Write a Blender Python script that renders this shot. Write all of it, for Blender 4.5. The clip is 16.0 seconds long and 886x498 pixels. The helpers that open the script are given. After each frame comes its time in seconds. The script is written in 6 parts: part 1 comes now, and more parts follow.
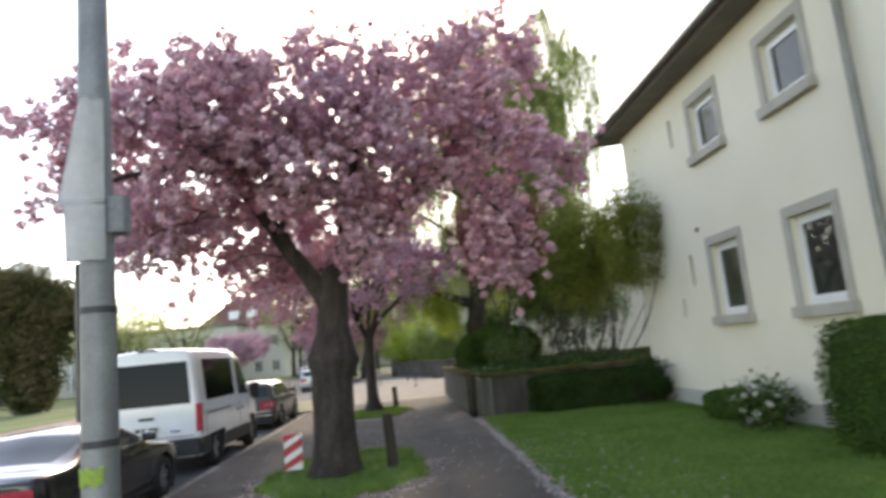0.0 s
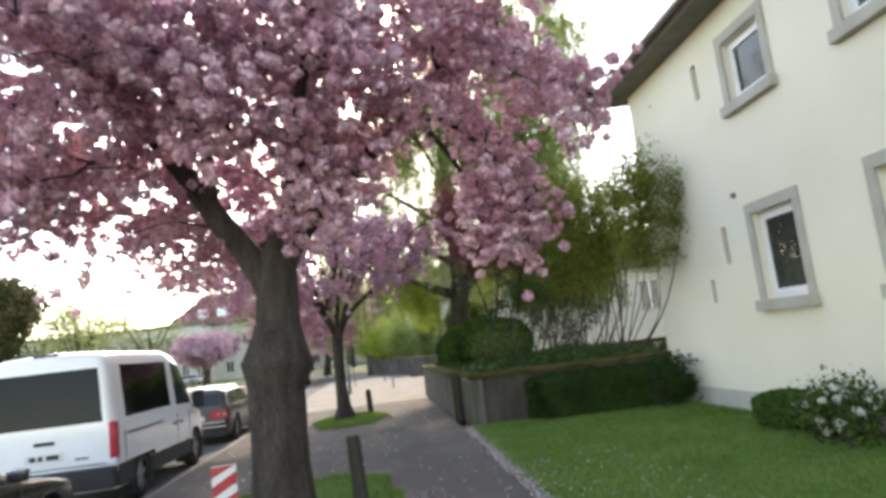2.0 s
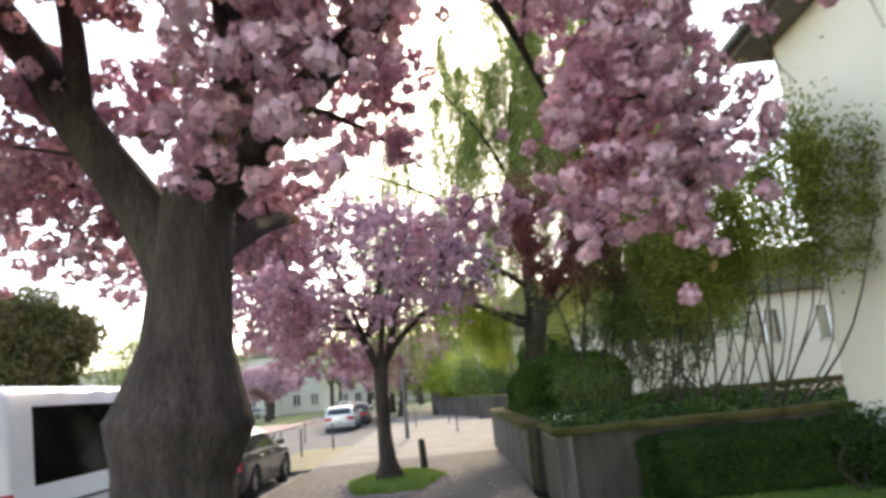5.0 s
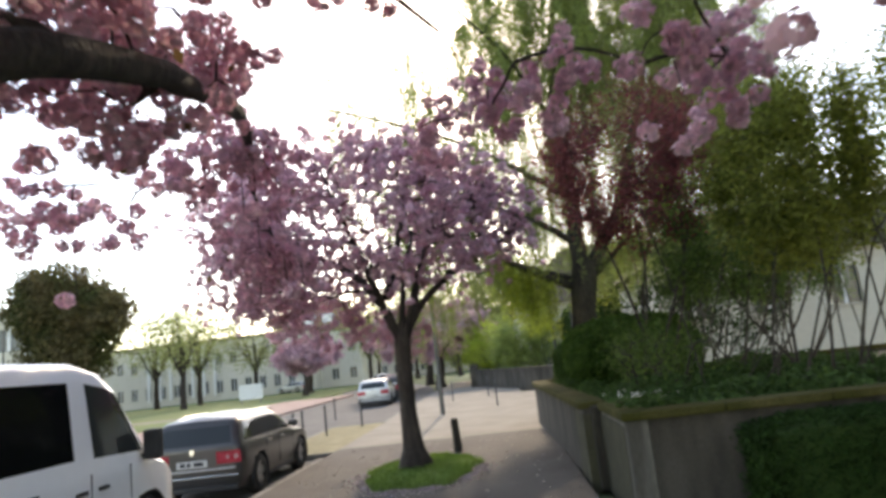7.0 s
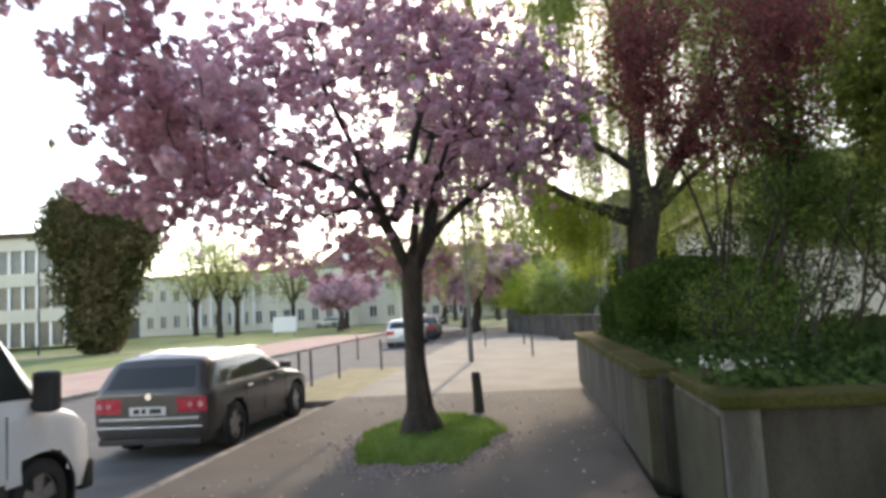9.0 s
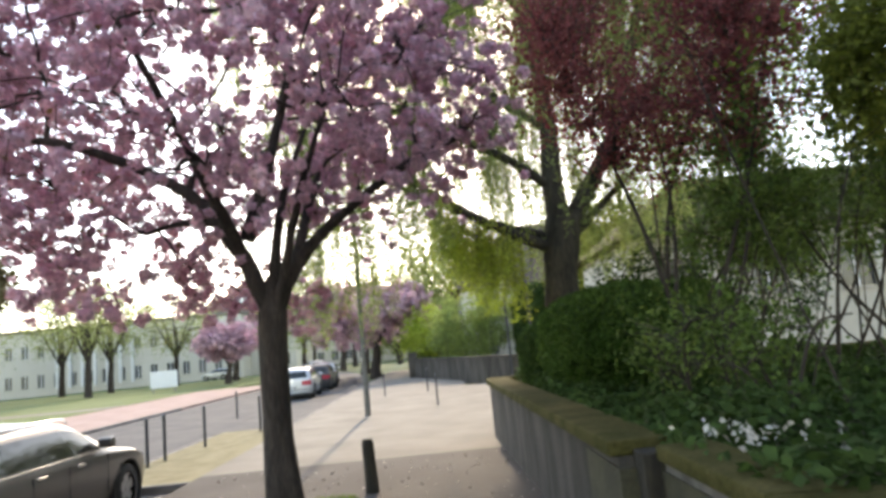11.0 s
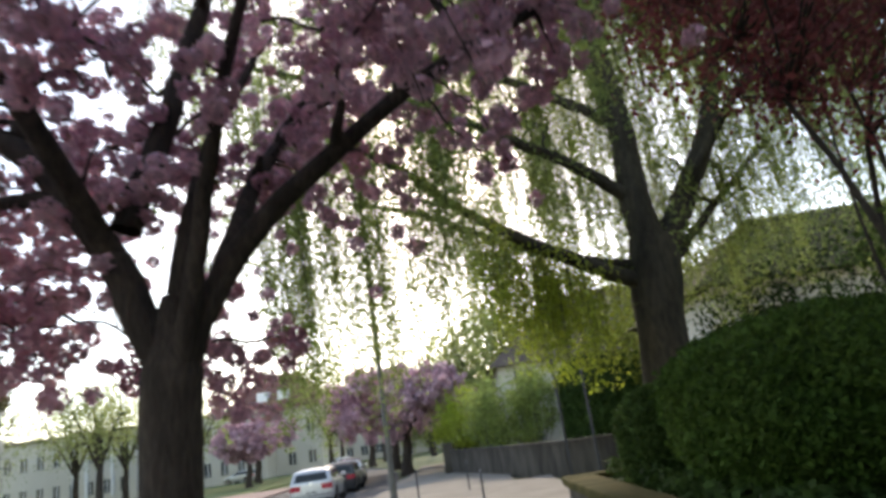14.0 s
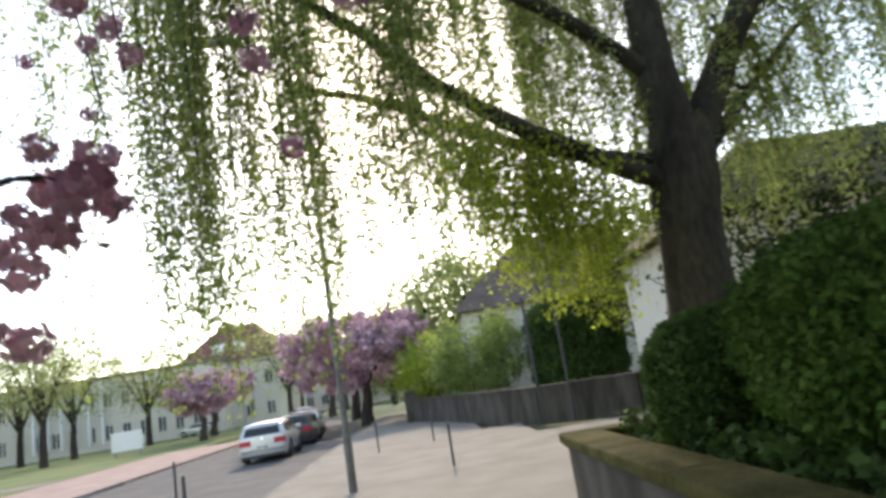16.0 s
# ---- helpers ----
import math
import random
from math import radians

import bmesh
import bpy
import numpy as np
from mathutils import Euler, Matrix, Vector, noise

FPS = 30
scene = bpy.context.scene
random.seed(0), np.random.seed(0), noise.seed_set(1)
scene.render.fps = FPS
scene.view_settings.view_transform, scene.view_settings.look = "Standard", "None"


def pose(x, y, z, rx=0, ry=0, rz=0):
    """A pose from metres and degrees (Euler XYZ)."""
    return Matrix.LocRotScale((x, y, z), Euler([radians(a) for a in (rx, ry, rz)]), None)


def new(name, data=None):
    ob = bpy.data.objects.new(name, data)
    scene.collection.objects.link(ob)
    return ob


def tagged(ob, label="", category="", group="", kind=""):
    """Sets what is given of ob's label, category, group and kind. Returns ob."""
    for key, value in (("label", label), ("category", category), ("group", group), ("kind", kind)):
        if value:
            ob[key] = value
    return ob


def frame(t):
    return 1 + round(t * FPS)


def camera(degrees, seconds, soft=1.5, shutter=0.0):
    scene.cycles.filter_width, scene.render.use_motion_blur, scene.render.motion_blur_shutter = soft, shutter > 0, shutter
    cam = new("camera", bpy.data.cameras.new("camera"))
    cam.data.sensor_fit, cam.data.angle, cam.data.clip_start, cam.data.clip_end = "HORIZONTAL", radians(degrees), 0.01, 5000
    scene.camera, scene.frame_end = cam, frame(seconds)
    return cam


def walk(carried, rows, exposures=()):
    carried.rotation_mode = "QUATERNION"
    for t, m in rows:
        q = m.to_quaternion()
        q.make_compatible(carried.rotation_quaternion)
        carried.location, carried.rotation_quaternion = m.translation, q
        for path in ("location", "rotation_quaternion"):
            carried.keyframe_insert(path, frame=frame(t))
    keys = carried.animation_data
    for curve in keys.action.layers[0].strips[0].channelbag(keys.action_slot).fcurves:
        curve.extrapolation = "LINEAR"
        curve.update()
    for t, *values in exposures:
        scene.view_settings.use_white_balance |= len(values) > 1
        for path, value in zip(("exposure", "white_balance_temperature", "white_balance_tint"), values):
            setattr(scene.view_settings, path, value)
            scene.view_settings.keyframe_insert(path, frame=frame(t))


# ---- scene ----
cam = camera(68.28, 16.0, soft=3.5, shutter=0.5)
SIZE = 1.12  # the plan below is drawn a little under life size; parked cars and bollards give the true scale
ROWS = [
    (0.0, 0.088, 0.167, 1.579, 98.77, 5.57, -3.11),
    (0.5, 0.052, 0.718, 1.594, 97.63, 5.39, 0.64),
    (1.0, 0.068, 1.351, 1.573, 97.16, 5.50, 0.52),
    (1.5, 0.106, 1.940, 1.589, 97.82, 6.06, -1.78),
    (2.0, 0.147, 2.568, 1.611, 98.19, 6.59, -5.09),
    (2.5, 0.197, 3.177, 1.624, 98.28, 6.03, -5.96),
    (3.0, 0.231, 3.823, 1.642, 98.55, 6.22, -7.19),
    (3.5, 0.316, 4.398, 1.647, 100.39, 5.16, -5.10),
    (4.0, 0.350, 5.026, 1.652, 101.61, 4.21, -3.38),
    (4.2, 0.418, 5.248, 1.656, 102.07, 4.33, -2.37),
    (6.3, 0.474, 7.497, 1.627, 101.40, 6.97, 3.52),
    (6.5, 0.498, 7.724, 1.629, 101.26, 7.00, 3.53),
    (7.0, 0.505, 8.346, 1.639, 99.88, 6.31, 4.58),
    (7.5, 0.576, 8.891, 1.629, 99.09, 6.00, 6.63),
    (8.0, 0.600, 9.560, 1.629, 96.98, 4.49, 8.46),
    (8.5, 0.623, 10.133, 1.609, 96.03, 3.71, 7.82),
    (9.0, 0.584, 10.784, 1.597, 95.20, 3.22, 8.12),
    (9.5, 0.536, 11.364, 1.601, 94.96, 4.07, 3.00),
    (9.7, 0.556, 11.622, 1.629, 96.19, 4.74, 1.70),
    (11.8, 0.436, 13.767, 1.603, 98.42, 5.47, -0.62),
    (12.0, 0.406, 13.984, 1.603, 98.37, 5.43, 0.42),
    (12.5, 0.375, 14.544, 1.603, 98.66, 4.15, 3.71),
    (13.0, 0.352, 15.112, 1.603, 102.38, 4.90, 7.49),
    (13.5, 0.325, 15.637, 1.608, 107.84, 6.08, 7.46),
    (14.0, 0.296, 16.214, 1.609, 106.11, 8.17, 2.40),
    (14.5, 0.269, 16.786, 1.614, 104.89, 9.72, 2.48),
    (15.0, 0.243, 17.284, 1.617, 102.19, 11.20, -0.53),
    (15.5, 0.216, 17.763, 1.619, 101.09, 10.96, -2.30),
    (16.0, 0.195, 18.268, 1.623, 101.29, 9.22, -0.96),
]
walk(cam, [(t, pose(x * SIZE, y * SIZE, z * SIZE, rx, ry, rz)) for t, x, y, z, rx, ry, rz in ROWS], [(0.0, 1.98, 8700, 14), (1.0, 2.22, 8700, 14), (2.5, 2.45, 8700, 14), (4.0, 2.58, 8700, 14), (6.5, 2.03, 8700, 14), (7.5, 2.0, 8700, 14), (9.0, 2.16, 8700, 14), (12.0, 2.4, 8700, 13), (13.5, 1.9, 8500, 13), (14.5, 1.68, 8300, 12), (16.0, 1.98, 8300, 12)])

# ---- daylight: hazy bright sky, low sun ahead ----
SUN_UP, SUN_AZ = 29.4, 0.5
world = bpy.data.worlds.new("sky")
scene.world = world
world.use_nodes = True
wn, wl = world.node_tree.nodes, world.node_tree.links
wn.clear()
sky = wn.new("ShaderNodeTexSky")
sky.sky_type = "NISHITA"
sky.sun_disc = False
sky.sun_elevation = radians(SUN_UP)
sky.sun_rotation = radians(SUN_AZ)
sky.air_density, sky.dust_density, sky.ozone_density = 0.9, 0.5, 1.0
bg = wn.new("ShaderNodeBackground")
bg.inputs["Strength"].default_value = 0.15
wout = wn.new("ShaderNodeOutputWorld")
wl.new(sky.outputs["Color"], bg.inputs["Color"])
wl.new(bg.outputs["Background"], wout.inputs["Surface"])

sun = new("sun", bpy.data.lights.new("sun", "SUN"))
sun.data.energy, sun.data.angle, sun.data.color = 0.75, radians(1.2), (1.0, 0.93, 0.82)
_az, _el = radians(SUN_AZ), radians(SUN_UP)
SUN_DIR = Vector((math.sin(_az) * math.cos(_el), math.cos(_az) * math.cos(_el), math.sin(_el)))
sun.matrix_world = Matrix.Translation((0, 40, 40)) @ SUN_DIR.to_track_quat("Z", "Y").to_matrix().to_4x4()

# ---- materials ----
def mat(name, col, col2=None, rough=0.8, metal=0.0, scale=3.0, fine=60.0, bump=0.15, spec=0.4, vary=0.25, coat=0.0, stretch=(1, 1, 1), island=0.0, per_object=0.0, see=0.0):
    m = bpy.data.materials.new(name)
    m.use_nodes = True
    n, l = m.node_tree.nodes, m.node_tree.links
    p = n["Principled BSDF"]
    p.inputs["Roughness"].default_value, p.inputs["Metallic"].default_value = rough, metal
    p.inputs["Specular IOR Level"].default_value = spec
    p.inputs["Coat Weight"].default_value = coat
    p.inputs["Coat Roughness"].default_value = 0.08
    tc, mp = n.new("ShaderNodeTexCoord"), n.new("ShaderNodeMapping")
    mp.inputs["Scale"].default_value = stretch
    l.new(tc.outputs["Object"], mp.inputs["Vector"])
    big, small = n.new("ShaderNodeTexNoise"), n.new("ShaderNodeTexNoise")
    big.inputs["Scale"].default_value, big.inputs["Detail"].default_value = scale, 6
    small.inputs["Scale"].default_value, small.inputs["Detail"].default_value = fine, 4
    for t in (big, small):
        l.new(mp.outputs["Vector"], t.inputs["Vector"])
    ramp = n.new("ShaderNodeValToRGB")
    ramp.color_ramp.elements[0].position, ramp.color_ramp.elements[1].position = 0.35, 0.65
    ramp.color_ramp.elements[0].color = (*col, 1)
    ramp.color_ramp.elements[1].color = (*(col2 or [min(1, c * (1 + vary)) for c in col]), 1)
    l.new(big.outputs["Fac"], ramp.inputs["Fac"])
    hsv = n.new("ShaderNodeHueSaturation")
    l.new(ramp.outputs["Color"], hsv.inputs["Color"])
    mr = n.new("ShaderNodeMapRange")
    mr.inputs["From Min"].default_value, mr.inputs["From Max"].default_value = 0.25, 0.75
    mr.inputs["To Min"].default_value, mr.inputs["To Max"].default_value = 1 - vary, 1 + vary
    l.new(small.outputs["Fac"], mr.inputs["Value"])
    value = mr.outputs["Result"]
    src, amount = None, island or per_object
    if island:
        src = n.new("ShaderNodeNewGeometry").outputs["Random Per Island"]
    elif per_object:
        src = n.new("ShaderNodeObjectInfo").outputs["Random"]
    if src is not None:
        r2, mul = n.new("ShaderNodeMapRange"), n.new("ShaderNodeMath")
        r2.inputs["To Min"].default_value, r2.inputs["To Max"].default_value = 1 - amount, 1 + amount
        mul.operation = "MULTIPLY"
        l.new(src, r2.inputs["Value"])
        l.new(r2.outputs["Result"], mul.inputs[0])
        l.new(value, mul.inputs[1])
        value = mul.outputs["Value"]
    l.new(value, hsv.inputs["Value"])
    l.new(hsv.outputs["Color"], p.inputs["Base Color"])
    if bump:
        b = n.new("ShaderNodeBump")
        b.inputs["Strength"].default_value, b.inputs["Distance"].default_value = bump, 0.02
        l.new(small.outputs["Fac"], b.inputs["Height"])
        l.new(b.outputs["Normal"], p.inputs["Normal"])
    if see:
        tr, mix = n.new("ShaderNodeBsdfTranslucent"), n.new("ShaderNodeMixShader")
        mix.inputs["Fac"].default_value = see
        l.new(hsv.outputs["Color"], tr.inputs["Color"])
        l.new(p.outputs["BSDF"], mix.inputs[1])
        l.new(tr.outputs["BSDF"], mix.inputs[2])
        l.new(mix.outputs["Shader"], n["Material Output"].inputs["Surface"])
    return m


def glass(name, tint, rough=0.02, gloss=0.6, clear=0.35):
    m = bpy.data.materials.new(name)
    m.use_nodes = True
    n, l = m.node_tree.nodes, m.node_tree.links
    p = n["Principled BSDF"]
    p.inputs["Base Color"].default_value = (*tint, 1)
    p.inputs["Roughness"].default_value = rough
    p.inputs["Specular IOR Level"].default_value = gloss
    p.inputs["Transmission Weight"].default_value = clear
    return m


M_ASPHALT = mat("asphalt", (0.075, 0.074, 0.075), (0.11, 0.105, 0.1), 0.9, scale=1.2, fine=90, bump=0.3, vary=0.2)
# one footpath in two colours: dark as in tree shade, pale as in sun
M_PATH = mat("shaded_path_asphalt", (0.066, 0.057, 0.050), (0.096, 0.084, 0.074), 0.9, scale=0.9, fine=110, bump=0.3, vary=0.18)
M_PAVE = mat("sunlit_paving", (0.20, 0.175, 0.145), (0.26, 0.23, 0.19), 0.9, scale=1.0, fine=70, bump=0.25, vary=0.15)
M_PINKPAVE = mat("reddish_paving", (0.33, 0.22, 0.19), (0.40, 0.28, 0.24), 0.9, scale=1.0, fine=60, bump=0.2, vary=0.15)
M_DIRT = mat("dry_verge", (0.19, 0.16, 0.08), (0.27, 0.23, 0.13), 0.95, scale=2.5, fine=50, bump=0.5, vary=0.3)
M_SOIL = mat("soil", (0.05, 0.045, 0.028), (0.075, 0.07, 0.04), 0.95, scale=3, fine=40, bump=0.6, vary=0.3)
M_TURF = mat("turf", (0.075, 0.15, 0.026), (0.115, 0.20, 0.042), 0.95, scale=1.4, fine=45, bump=0.6, vary=0.3)
M_FARGROUND = mat("far_ground", (0.10, 0.13, 0.05), (0.15, 0.17, 0.08), 0.95, scale=0.08, fine=2, bump=0.0, vary=0.2)
M_LAWNFAR = mat("far_lawn", (0.105, 0.15, 0.04), (0.17, 0.20, 0.075), 0.95, scale=0.25, fine=3, bump=0.1, vary=0.2)
M_BLADE = mat("grass_blade", (0.115, 0.205, 0.036), (0.17, 0.26, 0.06), 0.7, scale=0.9, fine=10, bump=0, vary=0.2, island=0.35, see=0.35)
M_KERB = mat("kerb_stone", (0.14, 0.13, 0.125), (0.21, 0.2, 0.185), 0.85, scale=4, fine=60, bump=0.3, per_object=0.2)
M_PLASTER = mat("cream_render", (0.72, 0.665, 0.535), (0.775, 0.72, 0.595), 0.9, scale=0.5, fine=120, bump=0.12, vary=0.06)
M_PLINTH = mat("grey_plinth", (0.42, 0.40, 0.36), (0.5, 0.48, 0.43), 0.9, scale=1.5, fine=80, bump=0.2, vary=0.1)
M_STONE = mat("window_surround_stone", (0.38, 0.355, 0.30), (0.45, 0.42, 0.365), 0.85, scale=3, fine=70, bump=0.15, vary=0.1)
M_WHITE = mat("white_paint", (0.78, 0.78, 0.78), (0.82, 0.82, 0.82), 0.35, scale=2, fine=20, bump=0.02, vary=0.03)
M_WIN = glass("window_glass", (0.05, 0.055, 0.045), gloss=0.32)
M_CURTAIN = mat("net_curtain", (0.45, 0.45, 0.42), (0.55, 0.55, 0.52), 0.95, scale=2, fine=30, bump=0.1, vary=0.1, stretch=(1, 8, 0.3))
M_DARKROOM = mat("room_shade", (0.06, 0.055, 0.05), None, 0.9, bump=0)
M_ROOF = mat("brown_roof_tile", (0.075, 0.053, 0.042), (0.115, 0.08, 0.063), 0.85, scale=1.5, fine=40, bump=0.3, vary=0.2, per_object=0.2)
# brown roof tinted olive for the glare haze that lies over it
M_HAZEROOF = mat("hazed_roof_tile", (0.05, 0.05, 0.022), (0.085, 0.075, 0.035), 0.95, scale=1.2, fine=14, bump=0.3, vary=0.25, spec=0.1)
M_REDROOF = mat("red_roof_tile", (0.17, 0.07, 0.055), (0.22, 0.10, 0.08), 0.85, scale=0.8, fine=10, bump=0.2, vary=0.2)
M_SOFFIT = mat("eave_board", (0.16, 0.14, 0.12), (0.2, 0.18, 0.15), 0.8, scale=3, fine=40, bump=0.1)
M_PIPE = mat("zinc_pipe", (0.20, 0.20, 0.19), (0.27, 0.27, 0.26), 0.5, 0.6, scale=4, fine=50, bump=0.05)
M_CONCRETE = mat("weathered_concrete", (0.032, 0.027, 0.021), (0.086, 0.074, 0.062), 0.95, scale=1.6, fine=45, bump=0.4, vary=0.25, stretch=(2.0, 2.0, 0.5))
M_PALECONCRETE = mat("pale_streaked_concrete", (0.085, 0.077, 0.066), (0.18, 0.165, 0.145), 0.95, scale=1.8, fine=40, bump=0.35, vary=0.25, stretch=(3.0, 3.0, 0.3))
M_COPING = mat("mossy_coping", (0.046, 0.046, 0.012), (0.10, 0.086, 0.034), 0.98, spec=0.08, scale=2.2, fine=35, bump=0.5, vary=0.3)
M_BARK = mat("cherry_bark", (0.030, 0.022, 0.018), (0.064, 0.049, 0.040), 0.95, scale=4, fine=22, bump=1.0, vary=0.45, stretch=(2.2, 2.2, 0.55))
M_BIRCHBARK = mat("birch_bark", (0.034, 0.028, 0.018), (0.075, 0.062, 0.042), 0.95, scale=3, fine=18, bump=1.0, vary=0.4, stretch=(1, 1, 0.4))
M_TWIG = mat("thin_twig", (0.034, 0.027, 0.021), (0.058, 0.046, 0.035), 0.9, scale=5, fine=30, bump=0.2)
M_BLOSSOM = mat("pink_blossom", (0.56, 0.28, 0.36), (0.82, 0.59, 0.65), 0.8, scale=2.6, fine=9, bump=0, vary=0.18, island=0.28, see=0.33, spec=0.15)
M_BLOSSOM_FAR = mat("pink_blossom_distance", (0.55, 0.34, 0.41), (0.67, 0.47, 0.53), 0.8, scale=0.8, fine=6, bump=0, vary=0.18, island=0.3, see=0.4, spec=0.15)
M_CHERRYLEAF = mat("bronze_leaf", (0.16, 0.10, 0.045), (0.24, 0.16, 0.07), 0.6, scale=2, fine=9, bump=0, vary=0.2, island=0.3, see=0.4)
M_BIRCHLEAF = mat("birch_leaf", (0.23, 0.30, 0.085), (0.32, 0.39, 0.125), 0.6, scale=1.0, fine=8, bump=0, vary=0.2, island=0.35, see=0.6)
M_LIMELEAF = mat("lime_leaf", (0.300, 0.388, 0.044), (0.425, 0.488, 0.075), 0.55, scale=1.0, fine=8, bump=0, vary=0.2, island=0.3, see=0.55)
M_SHRUBLEAF = mat("yellow_green_leaf", (0.15, 0.185, 0.03), (0.24, 0.255, 0.045), 0.65, scale=0.9, fine=8, bump=0, vary=0.2, island=0.35, see=0.5)
M_GREENLEAF = mat("fresh_shrub_leaf", (0.075, 0.135, 0.026), (0.125, 0.185, 0.04), 0.65, scale=0.8, fine=8, bump=0, vary=0.25, island=0.45, see=0.45)
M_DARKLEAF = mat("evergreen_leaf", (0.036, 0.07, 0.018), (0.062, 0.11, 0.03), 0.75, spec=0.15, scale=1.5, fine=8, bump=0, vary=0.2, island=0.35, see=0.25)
M_HEDGELEAF = mat("hedge_leaf", (0.045, 0.095, 0.018), (0.08, 0.14, 0.03), 0.75, spec=0.15, scale=1.5, fine=8, bump=0, vary=0.2, island=0.4, see=0.3)
M_BUSHLEAF = mat("dark_bush_leaf", (0.018, 0.042, 0.010), (0.034, 0.068, 0.017), 0.8, spec=0.12, scale=1.5, fine=8, bump=0, vary=0.2, island=0.4, see=0.2)
M_PLUMLEAF = mat("dark_red_leaf", (0.18, 0.042, 0.046), (0.27, 0.075, 0.07), 0.55, scale=1.5, fine=8, bump=0, vary=0.2, island=0.35, see=0.5)
M_IVYLEAF = mat("ivy_leaf", (0.055, 0.065, 0.022), (0.15, 0.115, 0.06), 0.75, spec=0.15, scale=0.35, fine=3, bump=0, vary=0.25, island=0.35, see=0.25)
M_FARLEAF = mat("spring_leaf", (0.25, 0.30, 0.11), (0.35, 0.38, 0.16), 0.6, scale=0.3, fine=3, bump=0, vary=0.2, island=0.3, see=0.6)
M_WHITEFLOWER = mat("pale_flower", (0.55, 0.53, 0.48), (0.65, 0.63, 0.58), 0.8, bump=0, island=0.2, see=0.3)
M_PETAL = mat("faded_petal", (0.36, 0.28, 0.27), (0.5, 0.40, 0.39), 0.85, bump=0, island=0.3)
M_TIMBER = mat("weathered_timber", (0.028, 0.024, 0.018), (0.052, 0.044, 0.032), 0.9, scale=6, fine=30, bump=0.6, vary=0.3, stretch=(3, 3, 0.4))
M_GALV = mat("galvanised_steel", (0.20, 0.20, 0.205), (0.26, 0.26, 0.265), 0.55, 0.5, scale=5, fine=50, bump=0.08, vary=0.1)
M_DARKSTEEL = mat("dark_steel", (0.05, 0.05, 0.055), (0.075, 0.075, 0.08), 0.55, 0.4, scale=6, fine=40, bump=0.05)
M_LAMPGREY = mat("dull_lamp_grey", (0.10, 0.098, 0.09), (0.14, 0.135, 0.125), 0.6, 0.2, scale=5, fine=50, bump=0.08)
M_GREYBOX = mat("grey_plastic", (0.18, 0.18, 0.19), (0.22, 0.22, 0.23), 0.6, scale=4, fine=40, bump=0.05)
M_PAPER = mat("worn_paper", (0.78, 0.77, 0.765), (0.85, 0.84, 0.835), 0.7, scale=6, fine=30, bump=0.3, vary=0.06, see=0.5)
M_STICKER = mat("lime_sticker", (0.45, 0.62, 0.10), (0.5, 0.68, 0.14), 0.5, bump=0.02)
M_SIGNWHITE = mat("sign_white", (0.74, 0.73, 0.72), (0.8, 0.79, 0.78), 0.45, scale=8, fine=60, bump=0.02, vary=0.06)
M_SIGNRED = mat("sign_red", (0.45, 0.03, 0.04), (0.52, 0.05, 0.05), 0.45, scale=8, fine=60, bump=0.02, vary=0.08)
M_VANPAINT = mat("white_car_paint", (0.76, 0.77, 0.79), (0.80, 0.81, 0.82), 0.25, scale=1, fine=8, bump=0.0, vary=0.02, coat=0.6)
M_BLACKPAINT = mat("black_car_paint", (0.012, 0.013, 0.015), (0.018, 0.019, 0.022), 0.25, scale=1, fine=8, bump=0, vary=0.05, coat=0.9)
M_GREYPAINT = mat("dark_grey_car_paint", (0.065, 0.061, 0.06), (0.08, 0.075, 0.073), 0.3, 0.35, scale=1, fine=8, bump=0, vary=0.05, coat=0.35)
M_SILVERPAINT = mat("silver_car_paint", (0.50, 0.51, 0.53), (0.56, 0.57, 0.58), 0.3, 0.4, scale=1, fine=8, bump=0, vary=0.04, coat=0.7)
M_CARGLASS = glass("tinted_car_glass", (0.006, 0.0065, 0.0075), 0.06, 0.13, 0.0)
M_CARGLASS2 = glass("car_glass", (0.03, 0.035, 0.035), 0.04, 0.45, 0.0)
M_TYRE = mat("tyre_rubber", (0.018, 0.018, 0.018), (0.028, 0.028, 0.028), 0.85, scale=8, fine=60, bump=0.2)
M_RIM = mat("alloy_rim", (0.34, 0.34, 0.35), (0.42, 0.42, 0.43), 0.35, 0.8, scale=5, fine=30, bump=0.02)
M_TRIM = mat("black_plastic_trim", (0.025, 0.025, 0.027), (0.035, 0.035, 0.037), 0.6, scale=5, fine=60, bump=0.05)
M_CHROME = mat("bright_trim", (0.62, 0.62, 0.62), None, 0.2, 0.9, bump=0, vary=0.02)
M_LENS = mat("pink_lamp_lens", (0.42, 0.16, 0.18), (0.6, 0.36, 0.38), 0.15, scale=20, bump=0.05, coat=0.6)
M_REDLIGHT = mat("red_lamp_glass", (0.36, 0.012, 0.03), (0.48, 0.035, 0.06), 0.3, scale=12, fine=80, bump=0.1, spec=0.25)
M_PALELIGHT = mat("clear_lamp_glass", (0.6, 0.6, 0.62), None, 0.12, bump=0.02, coat=0.8)
M_PLATE = mat("plate_white", (0.62, 0.62, 0.6), None, 0.5, bump=0.02, vary=0.03)
M_INK = mat("dark_ink", (0.03, 0.03, 0.035), None, 0.6, bump=0)
M_FACADE = mat("pale_facade", (0.60, 0.56, 0.49), (0.66, 0.62, 0.55), 0.9, scale=0.2, fine=6, bump=0.05, vary=0.06)
M_FACADE2 = mat("beige_facade", (0.50, 0.47, 0.40), (0.56, 0.53, 0.46), 0.9, scale=0.2, fine=6, bump=0.05, vary=0.06)
